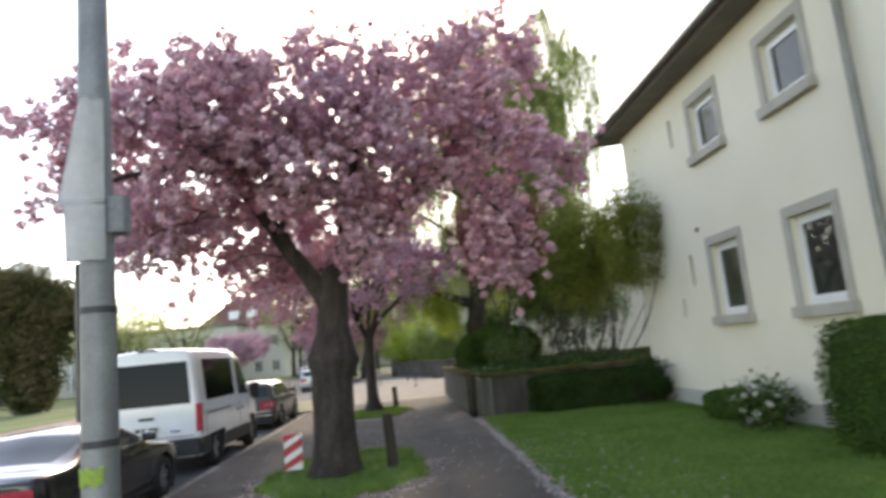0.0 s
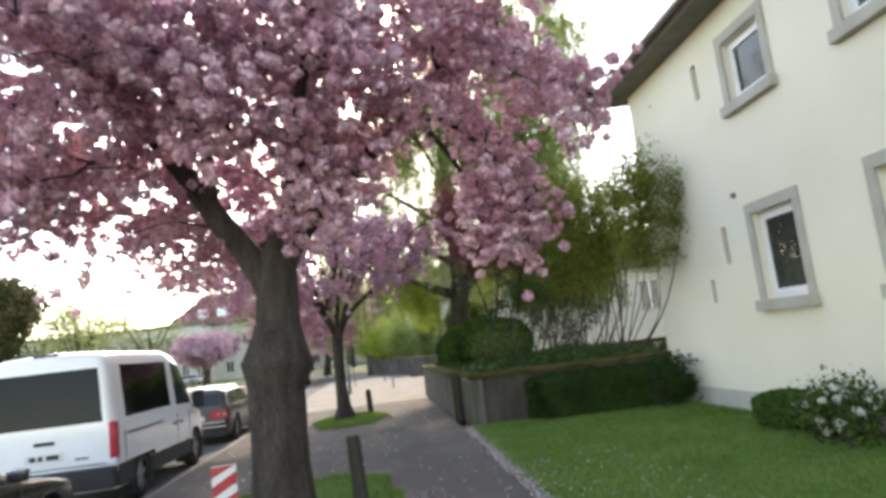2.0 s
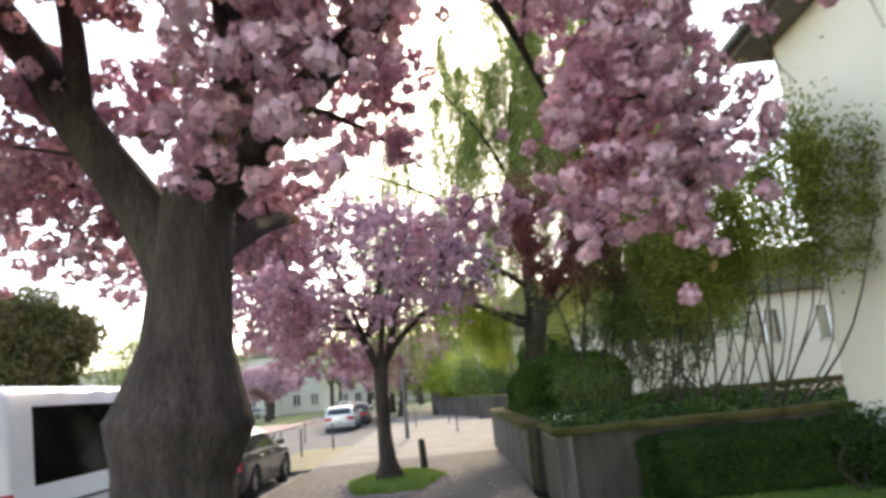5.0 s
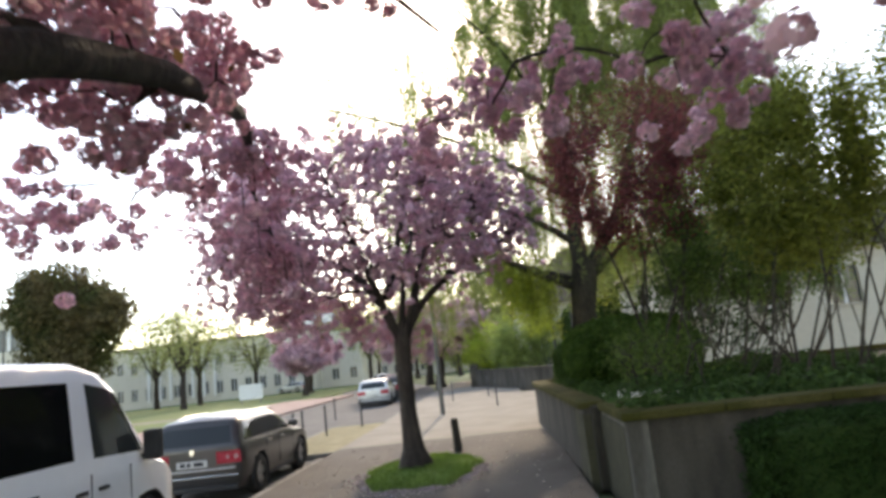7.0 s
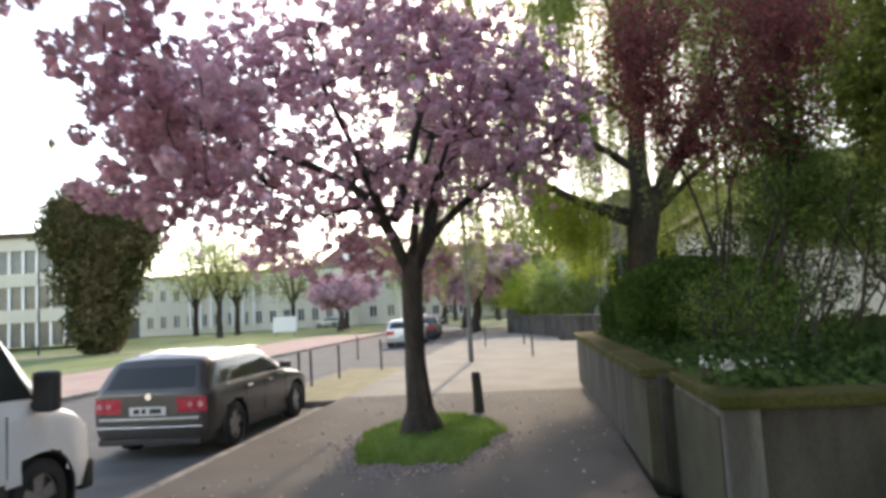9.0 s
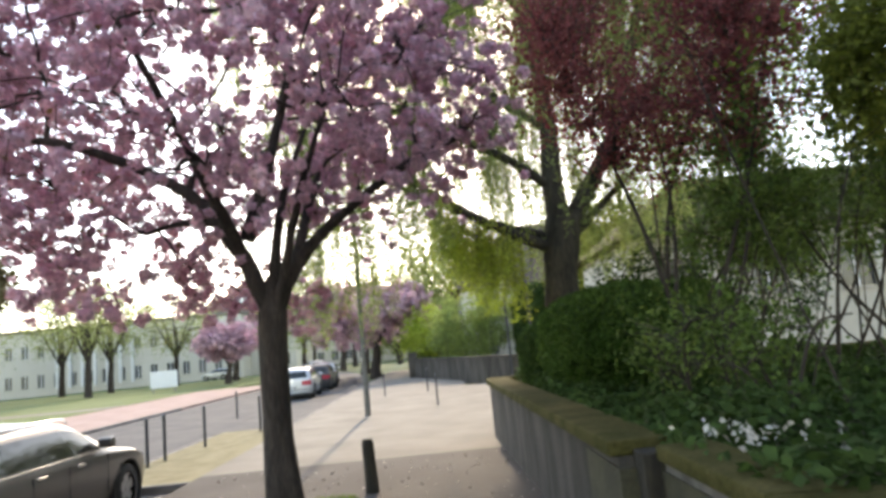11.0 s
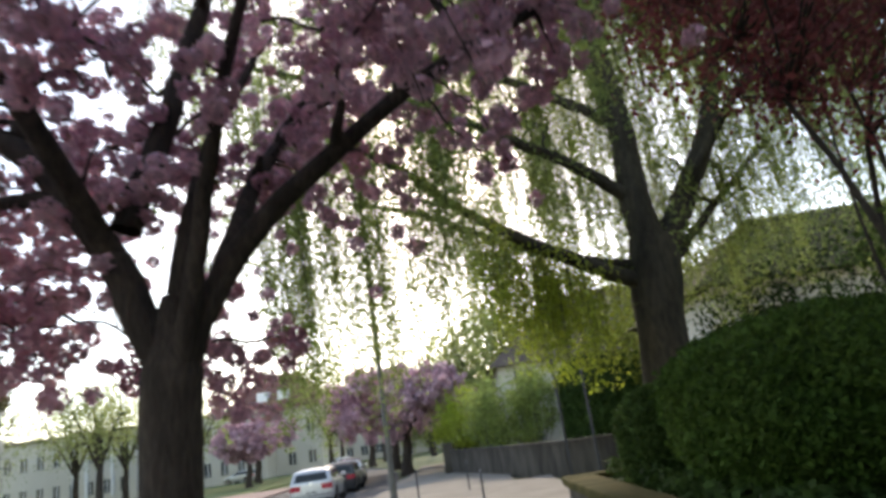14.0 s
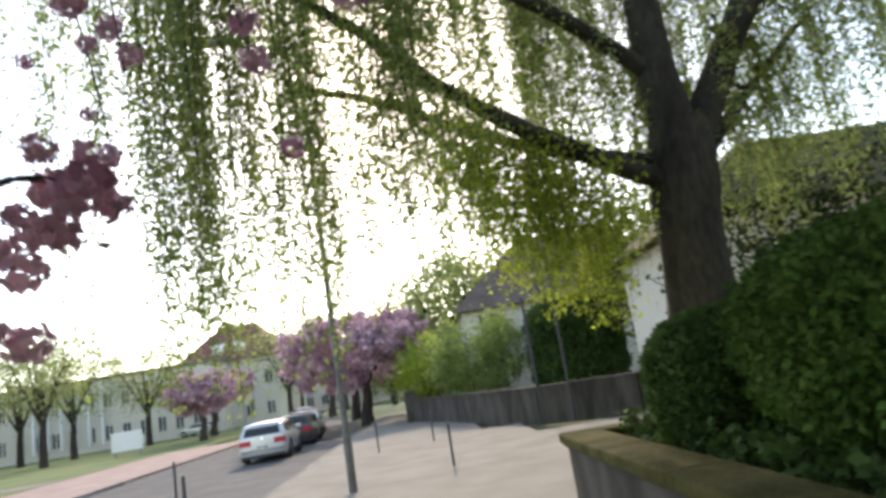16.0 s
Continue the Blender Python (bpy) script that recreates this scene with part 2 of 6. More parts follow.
M_FARGLASS = mat("far_window_glass", (0.07, 0.08, 0.085), (0.11, 0.12, 0.125), 0.15, scale=0.6, fine=4, bump=0, vary=0.2, per_object=0.3)

# ---- mesh helpers ----
rng = np.random.default_rng(7)


def part(name, bm, material, parent=None, label="", smooth=False):
    me = bpy.data.meshes.new(name)
    bm.to_mesh(me)
    bm.free()
    me.materials.append(material)
    if smooth:
        me.shade_smooth()
    ob = new(name, me)
    if parent is not None:
        ob.parent = parent
    if label:
        ob["label"] = label
    return ob


def raw(name, verts, faces, material, parent=None, smooth=False):
    """verts (N,3) array, faces (M,k) array of one size."""
    verts, faces = np.asarray(verts, np.float32), np.asarray(faces, np.int32)
    me = bpy.data.meshes.new(name)
    me.vertices.add(len(verts))
    me.vertices.foreach_set("co", verts.ravel())
    k = faces.shape[1]
    me.loops.add(faces.size)
    me.loops.foreach_set("vertex_index", faces.ravel())
    me.polygons.add(len(faces))
    me.polygons.foreach_set("loop_start", np.arange(0, faces.size, k, dtype=np.int32))
    me.update(calc_edges=True)
    me.materials.append(material)
    if smooth:
        me.shade_smooth()
    ob = new(name, me)
    if parent is not None:
        ob.parent = parent
    return ob


def thing(name, label, category, at=(0, 0, 0), turn=0.0, group="", kind=""):
    ob = new(name)
    ob.empty_display_size = 0.2
    ob.matrix_basis = pose(*at, 0, 0, turn)
    return tagged(ob, label, category, group, kind)


def box(bm, x0, x1, y0, y1, z0, z1, bevel=0.0):
    vs = [bm.verts.new((x, y, z)) for x in (x0, x1) for y in (y0, y1) for z in (z0, z1)]
    for f in ((0, 1, 3, 2), (4, 6, 7, 5), (0, 4, 5, 1), (2, 3, 7, 6), (0, 2, 6, 4), (1, 5, 7, 3)):
        bm.faces.new([vs[i] for i in f])
    if bevel:
        es = list({e for v in vs for e in v.link_edges})
        bmesh.ops.bevel(bm, geom=es, offset=bevel, segments=2, affect="EDGES", profile=0.6)
    return bm


def boxed(x0, x1, y0, y1, z0, z1, bevel=0.0):
    return box(bmesh.new(), x0, x1, y0, y1, z0, z1, bevel)


def ring_tube(path, radii, sides=8):
    """Verts and quads of a tube along a path."""
    path, radii = np.asarray(path, float), np.asarray(radii, float)
    tang = np.gradient(path, axis=0)
    tang /= np.linalg.norm(tang, axis=1, keepdims=True) + 1e-9
    ref = np.where(np.abs(tang[:, 2:3]) > 0.9, np.array([[1.0, 0, 0]]), np.array([[0, 0, 1.0]]))
    a = np.cross(tang, ref)
    a /= np.linalg.norm(a, axis=1, keepdims=True) + 1e-9
    b = np.cross(tang, a)
    for i in range(1, len(path)):
        if a[i] @ a[i - 1] < 0:
            a[i], b[i] = -a[i], -b[i]
    ang = np.linspace(0, 2 * math.pi, sides, endpoint=False)
    v = path[:, None] + radii[:, None, None] * (np.cos(ang)[None, :, None] * a[:, None] + np.sin(ang)[None, :, None] * b[:, None])
    n = len(path)
    i, j = np.meshgrid(np.arange(n - 1), np.arange(sides), indexing="ij")
    j2 = (j + 1) % sides
    f = np.stack([i * sides + j, i * sides + j2, (i + 1) * sides + j2, (i + 1) * sides + j], -1).reshape(-1, 4)
    return v.reshape(-1, 3), f


def merge(pieces):
    vs, fs, k = [], [], 0
    for v, f in pieces:
        vs.append(v)
        fs.append(f + k)
        k += len(v)
    return np.concatenate(vs), np.concatenate(fs)


def post(bm, x, y, z0, z1, r0, r1=None, sides=14):
    r1 = r0 if r1 is None else r1
    m = Matrix.Translation((x, y, (z0 + z1) / 2))
    bmesh.ops.create_cone(bm, cap_ends=True, segments=sides, radius1=r0, radius2=r1, depth=z1 - z0, matrix=m)
    return bm


def wall_cells(bm, axis, p0, p1, u0, u1, z0, z1, holes):
    """A wall between p0 and p1 across its thickness, along u, with holes (ua, ub, za, zb) that go through."""
    us = sorted({u0, u1, *[h[0] for h in holes], *[h[1] for h in holes]})
    zs = sorted({z0, z1, *[h[2] for h in holes], *[h[3] for h in holes]})
    for a, b in zip(us, us[1:]):
        for c, d in zip(zs, zs[1:]):
            m, n = (a + b) / 2, (c + d) / 2
            if any(h[0] < m < h[1] and h[2] < n < h[3] for h in holes):
                continue
            if axis == "y":
                box(bm, p0, p1, a, b, c, d)
            else:
                box(bm, a, b, p0, p1, c, d)
    bmesh.ops.remove_doubles(bm, verts=bm.verts, dist=0.0005)
    return bm


def leaves(centers, size, r, flat=0.0, aspect=0.55, fold=0.25):
    """Folded leaf quads at the centers, turned at random; flat draws them towards lying level."""
    n = len(centers)
    d = r.normal(size=(n, 3))
    d[:, 2] *= 1 - flat
    d /= np.linalg.norm(d, axis=1, keepdims=True)
    s = np.cross(d, r.normal(size=(n, 3)))
    s /= np.linalg.norm(s, axis=1, keepdims=True)
    u = np.cross(d, s)
    ln = (size * r.uniform(0.7, 1.3, n))[:, None]
    c = np.asarray(centers)
    v = np.stack([c - d * ln / 2, c + s * ln * aspect / 2 + u * ln * fold * 0.4, c + d * ln / 2, c - s * ln * aspect / 2 + u * ln * fold * 0.4], 1)
    return v.reshape(-1, 3), np.arange(4 * n).reshape(n, 4)


def pompoms(centers, radius, r, petals=12):
    """Ruffled blossom balls: small cupped petals all round each centre."""
    n = len(centers)
    k = np.arange(petals) + 0.5
    phi, up = k * 2.39996, 1 - 2 * k / petals
    ring = np.sqrt(1 - up * up)
    d = np.stack([ring * np.cos(phi), ring * np.sin(phi), up], 1)[None] + 0.28 * r.normal(size=(n, petals, 3))
    d /= np.linalg.norm(d, axis=2, keepdims=True)
    rad = (radius * r.uniform(0.65, 1.25, n))[:, None, None]
    c = np.asarray(centers)[:, None] + d * rad * r.uniform(0.55, 0.88, (n, petals, 1)) * np.array([1.0, 1.0, 0.9])
    nrm = d + 0.38 * r.normal(size=d.shape)
    nrm /= np.linalg.norm(nrm, axis=2, keepdims=True)
    s = np.cross(nrm, r.normal(size=d.shape))
    s /= np.linalg.norm(s, axis=2, keepdims=True)
    u = np.cross(nrm, s)
    h = rad * 2.0 / math.sqrt(petals)
    v = np.stack([c - s * h, c - u * h + nrm * h * 0.3, c + s * h, c + u * h + nrm * h * 0.3], 2)
    m = n * petals
    return v.reshape(-1, 3), np.arange(4 * m).reshape(m, 4)


def thinned(pts, gap):
    """Drops points that lie closer than gap to an earlier one."""
    seen, out = {}, []
    for p in pts:
        c = tuple(int(math.floor(q / gap)) for q in p)
        near = (seen.get((c[0] + i, c[1] + j, c[2] + k)) for i in (-1, 0, 1) for j in (-1, 0, 1) for k in (-1, 0, 1))
        if any(q is not None and (q[0] - p[0]) ** 2 + (q[1] - p[1]) ** 2 + (q[2] - p[2]) ** 2 < gap * gap for q in near):
            continue
        seen[c] = p
        out.append(p)
    return np.array(out)


def curve_to(a, b, r, lift=0.25, wob=0.08, n=7):
    a, b = np.asarray(a, float), np.asarray(b, float)
    t = np.linspace(0, 1, n)[:, None]
    ln = np.linalg.norm(b - a)
    p = a + (b - a) * t
    p[:, 2] += lift * ln * (t * (1 - t)).ravel() * 2
    p[1:-1] += r.normal(size=(n - 2, 3)) * wob * ln * 0.5
    for _ in range(2):
        p[1:-1] = (p[:-2] + 2 * p[1:-1] + p[2:]) / 4
    return p


class Tree:
    """A skeleton of limbs that reaches for targets in a crown."""

    def __init__(self, seed):
        self.r = np.random.default_rng(seed)
        self.tubes, self.nodes, self.node_r, self.tips = [], [], [], []

    def limb(self, pts, r0, r1, sides=9, smooth=4):
        pts = np.asarray(pts, float)
        t = np.linspace(0, len(pts) - 1, (len(pts) - 1) * smooth + 1)
        p = np.stack([np.interp(t, np.arange(len(pts)), pts[:, k]) for k in range(3)], 1)
        for _ in range(2):
            p[1:-1] = (p[:-2] + 2 * p[1:-1] + p[2:]) / 4
        p[1:-1] += self.r.normal(size=p[1:-1].shape) * 0.15 * r1
        rad = np.linspace(r0, r1, len(p))
        self.tubes.append(ring_tube(p, rad, sides))
        self.nodes += list(p)
        self.node_r += list(rad)
        return p

    def reach(self, targets, r_max, r_min, lift=0.25, wob=0.1, sides=5, keep=True, n=7, down=1.6):
        """A branch from the nearest node to every target; nearest first. down: how much a node above the target counts as far."""
        nodes, rads = np.array(self.nodes), np.array(self.node_r)
        order = np.argsort([np.min(np.linalg.norm(nodes - t, axis=1)) for t in targets])
        new_n, new_r = [], []
        for k in order:
            t = np.asarray(targets[k])
            off = nodes - t
            cost = np.linalg.norm(off, axis=1) + np.where(off[:, 2] > 0, off[:, 2] * (down - 1), 0)
            i = int(np.argmin(cost))
            p = curve_to(nodes[i], t, self.r, lift, wob, n)
            r0 = min(r_max, rads[i] * 0.7)
            rad = np.linspace(r0, r_min, n)
            self.tubes.append(ring_tube(p, rad, sides))
            self.tips.append(p)
            if keep:
                nodes = np.concatenate([nodes, p[2:]])
                rads = np.concatenate([rads, rad[2:]])
        self.nodes, self.node_r = list(nodes), list(rads)


def in_ellipsoid(r, n, c, rad, shell=0.0, floor=None):
    out = []
    while len(out) < n:
        p = r.uniform(-1, 1, 3)
        q = np.linalg.norm(p)
        if q > 1 or q < shell:
            continue
        w = np.array(c) + p * np.array(rad)
        if floor is not None and w[2] < floor(w):
            continue
        out.append(w)
    return np.array(out)

# ---- ground: one sheet, road bed a step lower ----
KERB_X, FAR_KERB = -3.35, -10.75
Z_ROAD = -0.12


def centre(y):
    """The middle of the road bends to the left far down the street."""
    return -7.05 if y < 42 else -7.05 - 0.0042 * (y - 42) ** 2


def ribbon(name, ys, left, right, z, material, label, category, drop=0.0):
    bm = bmesh.new()
    prev = None
    for y in ys:
        row = [bm.verts.new((left(y), y, z)), bm.verts.new((right(y), y, z))]
        if prev:
            bm.faces.new([prev[0], prev[1], row[1], row[0]])
        prev = row
    return tagged(part(name, bm, material), label, category, kind="structure")


ground = bmesh.new()
for q in ((-600, 600, -300, 900),):
    vs = [ground.verts.new(v) for v in ((q[0], q[2], -0.16), (q[1], q[2], -0.16), (q[1], q[3], -0.16), (q[0], q[3], -0.16))]
    ground.faces.new(vs)
tagged(part("ground", ground, M_FARGROUND), "wide flat ground under the street and lawns", "ground", kind="structure")
YS = [-40, -10, 10, 22, 30, 36, 42, 48, 54, 60, 66, 72, 80, 90, 100, 112, 125]
ribbon("road", YS, lambda y: centre(y) - 3.7, lambda y: centre(y) + 3.7, Z_ROAD, M_ASPHALT, "grey worn asphalt carriageway", "road")


def slab(name, x0, x1, y0, y1, z1, material, label, category="pavement", z0=-0.15):
    return tagged(part(name, boxed(x0, x1, y0, y1, z0, z1), material), label, category, kind="structure")


# shade edge at y 23.2 is drawn by the change of colour
slab("pavement", KERB_X + 0.13, 1.45, -30, 23.2, 0.0, M_PATH, "asphalt footpath, made dark for the shade of the trees")
slab("pavement", KERB_X + 0.13, 1.45, 23.2, 62, -0.002, M_PAVE, "same footpath, made pale for the sunlight")
slab("pavement", 1.45, 40, 24.6, 35.2, -0.004, M_PAVE, "pale paved side street opening")
slab("pavement", 1.45, 2.6, 35.2, 38.5, -0.004, M_PAVE, "pale paved corner by the low wall")
slab("verge", -4.95, KERB_X + 0.13, 22.95, 29.6, -0.015, M_DIRT, "dry grassy verge built out into the road", "verge")
slab("pavement", -16.5, FAR_KERB - 0.13, -30, 60, -0.02, M_PINKPAVE, "pinkish footpath across the road")
slab("lawn", -90, -16.5, -30, 140, 0.0, M_LAWNFAR, "wide green lawn across the road", "lawn")
slab("footpath", -60, -16.5, 47, 49, 0.006, M_PAVE, "pale path across the far lawn")
slab("lawn", -16.5, -14.2, 60, 140, -0.03, M_LAWNFAR, "grass strip beside the far road", "lawn")

# front lawn and the tree pits
slab("lawn", 1.62, 5.7, -12, 15.0, 0.015, M_TURF, "mown front lawn beside the cream house", "lawn")
slab("garden_bed", 1.7, 14, 15.3, 16.9, 0.80, M_SOIL, "raised planted bed behind the concrete wall", "bed")
slab("garden_bed", 1.5, 14, 16.9, 24.4, 0.80, M_SOIL, "raised planted bed with ivy behind the wall", "bed")


def pit(cx, cy, rx, ry, name, label):
    bm = bmesh.new()
    n = 28
    r = np.random.default_rng(int(cy))
    rows = []
    for k, (f, z) in enumerate(((1.0, 0.004), (0.85, 0.035), (0.5, 0.06), (0.12, 0.075))):
        rows.append([bm.verts.new((cx + rx * f * math.cos(a) * (1 + 0.06 * math.sin(3 * a + cy)), cy + ry * f * math.sin(a) * (1 + 0.07 * math.cos(2 * a)), z + r.uniform(0, 0.012) * (k > 0))) for a in np.linspace(0, 2 * math.pi, n, endpoint=False)])
    for a, b in zip(rows, rows[1:]):
        for i in range(n):
            bm.faces.new([a[i], a[(i + 1) % n], b[(i + 1) % n], b[i]])
    bm.faces.new(rows[-1])
    return tagged(part(name, bm, M_TURF, smooth=True), label, "grass", kind="structure")


PITS = [(-0.9, 9.9, 1.1, 1.9), (-0.85, 19.05, 0.85, 1.5)]
for p in PITS:
    pit(*p, "tree_pit", "grassy tree pit let into the footpath")


def grass(name, xy, z, length, label):
    n = len(xy)
    r = np.random.default_rng(n)
    base = np.column_stack([xy, np.full(n, z) if np.isscalar(z) else z])
    a = r.uniform(0, 2 * math.pi, n)
    w = np.column_stack([np.cos(a), np.sin(a), np.zeros(n)]) * 0.006 * r.uniform(0.7, 1.5, n)[:, None]
    tip = base + np.column_stack([r.normal(0, 0.35, n), r.normal(0, 0.35, n), np.ones(n)]) * (length * r.uniform(0.5, 1.3, n))[:, None]
    v = np.stack([base - w, base + w, tip], 1).reshape(-1, 3)
    return tagged(raw(name, v, np.arange(3 * n).reshape(n, 3), M_BLADE), label, "grass", kind="stuff")


r_ = np.random.default_rng(5)
lawn_xy = np.column_stack([r_.uniform(1.6, 5.68, 90000), 15.0 - r_.uniform(0, 12.5, 90000)])
grass("lawn_grass", lawn_xy, 0.012, 0.05, "short green lawn blades, slightly patchy")
for (cx, cy, rx, ry) in PITS:
    a, q = r_.uniform(0, 2 * math.pi, 15000), np.sqrt(r_.uniform(0, 1, 15000))
    q = q * (1.03 + 0.07 * np.sin(5 * a + cy) + 0.05 * np.sin(11 * a))
    grass("pit_grass", np.column_stack([cx + rx * q * np.cos(a), cy + ry * q * np.sin(a)]), 0.06 * np.maximum(0, 1 - q), 0.075, "fresh green grass round the tree trunk")

# fallen petals along the pits and the lawn edge
pet = []
for (cx, cy, rx, ry), cnt in zip(PITS, (1500, 1900)):
    a, q = r_.uniform(math.pi * 0.95, math.pi * 2.05, cnt), r_.normal(1.05, 0.14, cnt)
    pet.append(np.column_stack([cx + rx * q * np.cos(a), cy + ry * q * np.sin(a), np.full(cnt, 0.008)]))
pet.append(np.column_stack([r_.normal(1.56, 0.07, 1500), r_.uniform(3, 15, 1500), np.full(1500, 0.03)]))
pet.append(np.column_stack([r_.uniform(-3, 1.4, 900), r_.uniform(6, 23, 900), np.full(900, 0.007)]))
pet.append(np.column_stack([r_.uniform(1.65, 3.2, 300), r_.uniform(5, 11, 300), np.full(300, 0.04)]))
v, f = leaves(np.concatenate(pet), 0.035, r_, flat=0.93, aspect=0.8, fold=0.1)
tagged(raw("fallen_petals", v, f, M_PETAL), "pale pink petals scattered on path and grass", "petals", kind="stuff")

# ---- cream house ----
HX = 5.74
Y_END, Y_START, Z_EAVE = 15.3, -6.0, 6.25
WIN = []
for yc in (11.13, 8.65, 4.4, 1.2, -2.4):
    WIN += [(yc - 0.49, yc + 0.49, 1.695, 2.97), (yc - 0.49, yc + 0.49, 4.67, 5.62)]
SLITS = [(12.47, 12.63, 5.11, 5.70), (12.42, 12.58, 2.32, 2.93), (13.05, 13.17, 1.75, 2.13)]
house = thing("house", "two-storey cream rendered house with brown tiled roof", "house")
part("wall", wall_cells(bmesh.new(), "y", HX, HX + 0.36, Y_START, Y_END, 0.32, Z_EAVE, WIN + SLITS), M_PLASTER, house, "cream render, a little stained")
part("wall", wall_cells(bmesh.new(), "x", Y_END - 0.36, Y_END, HX + 0.36, 16.0, 0.32, Z_EAVE, []), M_PLASTER, house)
part("wall", wall_cells(bmesh.new(), "x", Y_START, Y_START + 0.36, HX + 0.36, 16.0, 0.32, Z_EAVE, []), M_PLASTER, house)
part("wall", wall_cells(bmesh.new(), "y", 15.64, 16.0, Y_START + 0.36, Y_END - 0.36, 0.32, Z_EAVE, []), M_PLASTER, house)
part("plinth", boxed(HX - 0.03, 16.03, Y_START - 0.03, Y_END + 0.03, -0.1, 0.32), M_PLINTH, house, "rough grey plinth")
# flat dark sheet stands in for the dim rooms behind the panes
part("room_shade_sheet", boxed(HX + 1.6, HX + 1.65, Y_START + 0.4, Y_END - 0.4, 0.3, 6.2), M_DARKROOM, house)
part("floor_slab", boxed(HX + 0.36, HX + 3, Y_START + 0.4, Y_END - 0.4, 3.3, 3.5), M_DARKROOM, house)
bm = bmesh.new()
ov, top = 0.55, 3.4
x0, x1, y0, y1 = HX - ov, 16 + ov, Y_START - ov, Y_END + ov
zb = Z_EAVE
c = [bm.verts.new(v) for v in ((x0, y0, zb), (x1, y0, zb), (x1, y1, zb), (x0, y1, zb))]
cm = [bm.verts.new((v.co.x, v.co.y, zb + 0.16)) for v in c]
xm = (x0 + x1) / 2
rg = [bm.verts.new((xm, y0 + 5.4, zb + 0.16 + top)), bm.verts.new((xm, y1 - 5.4, zb + 0.16 + top))]
for k in range(4):
    bm.faces.new([c[k], c[(k + 1) % 4], cm[(k + 1) % 4], cm[k]])
bm.faces.new(c[::-1])
bm.faces.new([cm[0], cm[1], rg[0]])
bm.faces.new([cm[1], cm[2], rg[1], rg[0]])
bm.faces.new([cm[2], cm[3], rg[1]])
bm.faces.new([cm[3], cm[0], rg[0], rg[1]])
roof = part("roof", bm, M_ROOF, house, "hipped brown tile roof")
part("soffit", boxed(x0 + 0.03, HX, y0 + 0.05, y1 - 0.05, zb - 0.03, zb - 0.004), M_SOFFIT, house, "dark boarded eave")
v, f = ring_tube([(x0 - 0.06, y, zb + 0.1) for y in np.linspace(y0, y1, 12)], np.full(12, 0.065), 10)
raw("gutter", v, f, M_PIPE, house, True)
v, f = ring_tube([(x0 - 0.06, 7.28, zb + 0.05), (x0 - 0.02, 7.28, zb - 0.1), (HX - 0.09, 7.28, zb - 0.45), (HX - 0.09, 7.28, 3), (HX - 0.09, 7.28, 0.05)], np.full(5, 0.05), 10)
raw("downpipe", v, f, M_PIPE, house, True)
# courses of roof tiles on the slope over the street
bm = bmesh.new()
sl = math.hypot(xm - x0, top)
for k in range(16):
    a, b = k / 16, (k + 1.06) / 16
    f0 = 5.4 * a
    f1 = 5.4 * min(b, 1)
    za, zb2 = zb + 0.16 + top * a, zb + 0.16 + top * min(b, 1)
    xa, xb = x0 - 0.04 + (xm - x0) * a, x0 - 0.04 + (xm - x0) * min(b, 1)
    q = [bm.verts.new(p) for p in ((xa, y0 + f0, za + 0.05), (xa, y1 - f0, za + 0.05), (xb, y1 - f1, zb2 + 0.015), (xb, y0 + f1, zb2 + 0.015))]
    q2 = [bm.verts.new(p) for p in ((xa, y0 + f0, za), (xa, y1 - f0, za))]
    bm.faces.new(q)
    bm.faces.new([q2[0], q2[1], q[1], q[0]])
part("tile_courses", bm, M_ROOF, house)


def house_window(n, ya, yb, za, zb):
    w = thing("window_%d" % n, "white framed casement window with grey stone surround", "window", (HX, (ya + yb) / 2, za), kind="structure")
    h, d = (yb - ya) / 2, zb - za
    bm = bmesh.new()
    s = 0.14
    box(bm, -0.035, 0.02, -h - s, -h, -0.0, d, 0.008)
    box(bm, -0.035, 0.02, h, h + s, -0.0, d, 0.008)
    box(bm, -0.035, 0.02, -h - s, h + s, d, d + 0.16, 0.008)
    part("surround", bm, M_STONE, w, "grey stone surround")
    part("window_sill", boxed(-0.11, 0.14, -h - s - 0.03, h + s + 0.03, -0.16, -0.0, 0.012), M_STONE, w, "grey stone sill")
    fx0, fx1 = 0.10, 0.16
    bm = bmesh.new()
    t = 0.07
    for a in ((-h, -h + t, 0, d), (h - t, h, 0, d), (-h + t, h - t, 0, t), (-h + t, h - t, d - t, d)):
        box(bm, fx0, fx1, *a, 0.006)
    part("window_frame", bm, M_WHITE, w)
    bm = bmesh.new()
    t2 = 0.06
    for a in ((-h + t, -h + t + t2, t, d - t), (h - t - t2, h - t, t, d - t), (-h + t + t2, h - t - t2, t, t + t2), (-h + t + t2, h - t - t2, d - t - t2, d - t)):
        box(bm, fx0 - 0.015, fx1 - 0.01, *a, 0.006)
    part("sash", bm, M_WHITE, w)
    pane = part("pane", boxed(fx0 + 0.01, fx0 + 0.025, -h + t + t2, h - t - t2, t + t2, d - t - t2), M_WIN, w)
    pane.visible_shadow = False
    if zb > 4:
        part("curtain", boxed(fx1 + 0.1, fx1 + 0.12, -h, h, 0.1, d), M_CURTAIN, w, "pale net curtain")
    else:
        part("curtain", boxed(fx1 + 0.1, fx1 + 0.12, -h, h, 0.05, d * 0.3), M_CURTAIN, w, "low net curtain")
    return w


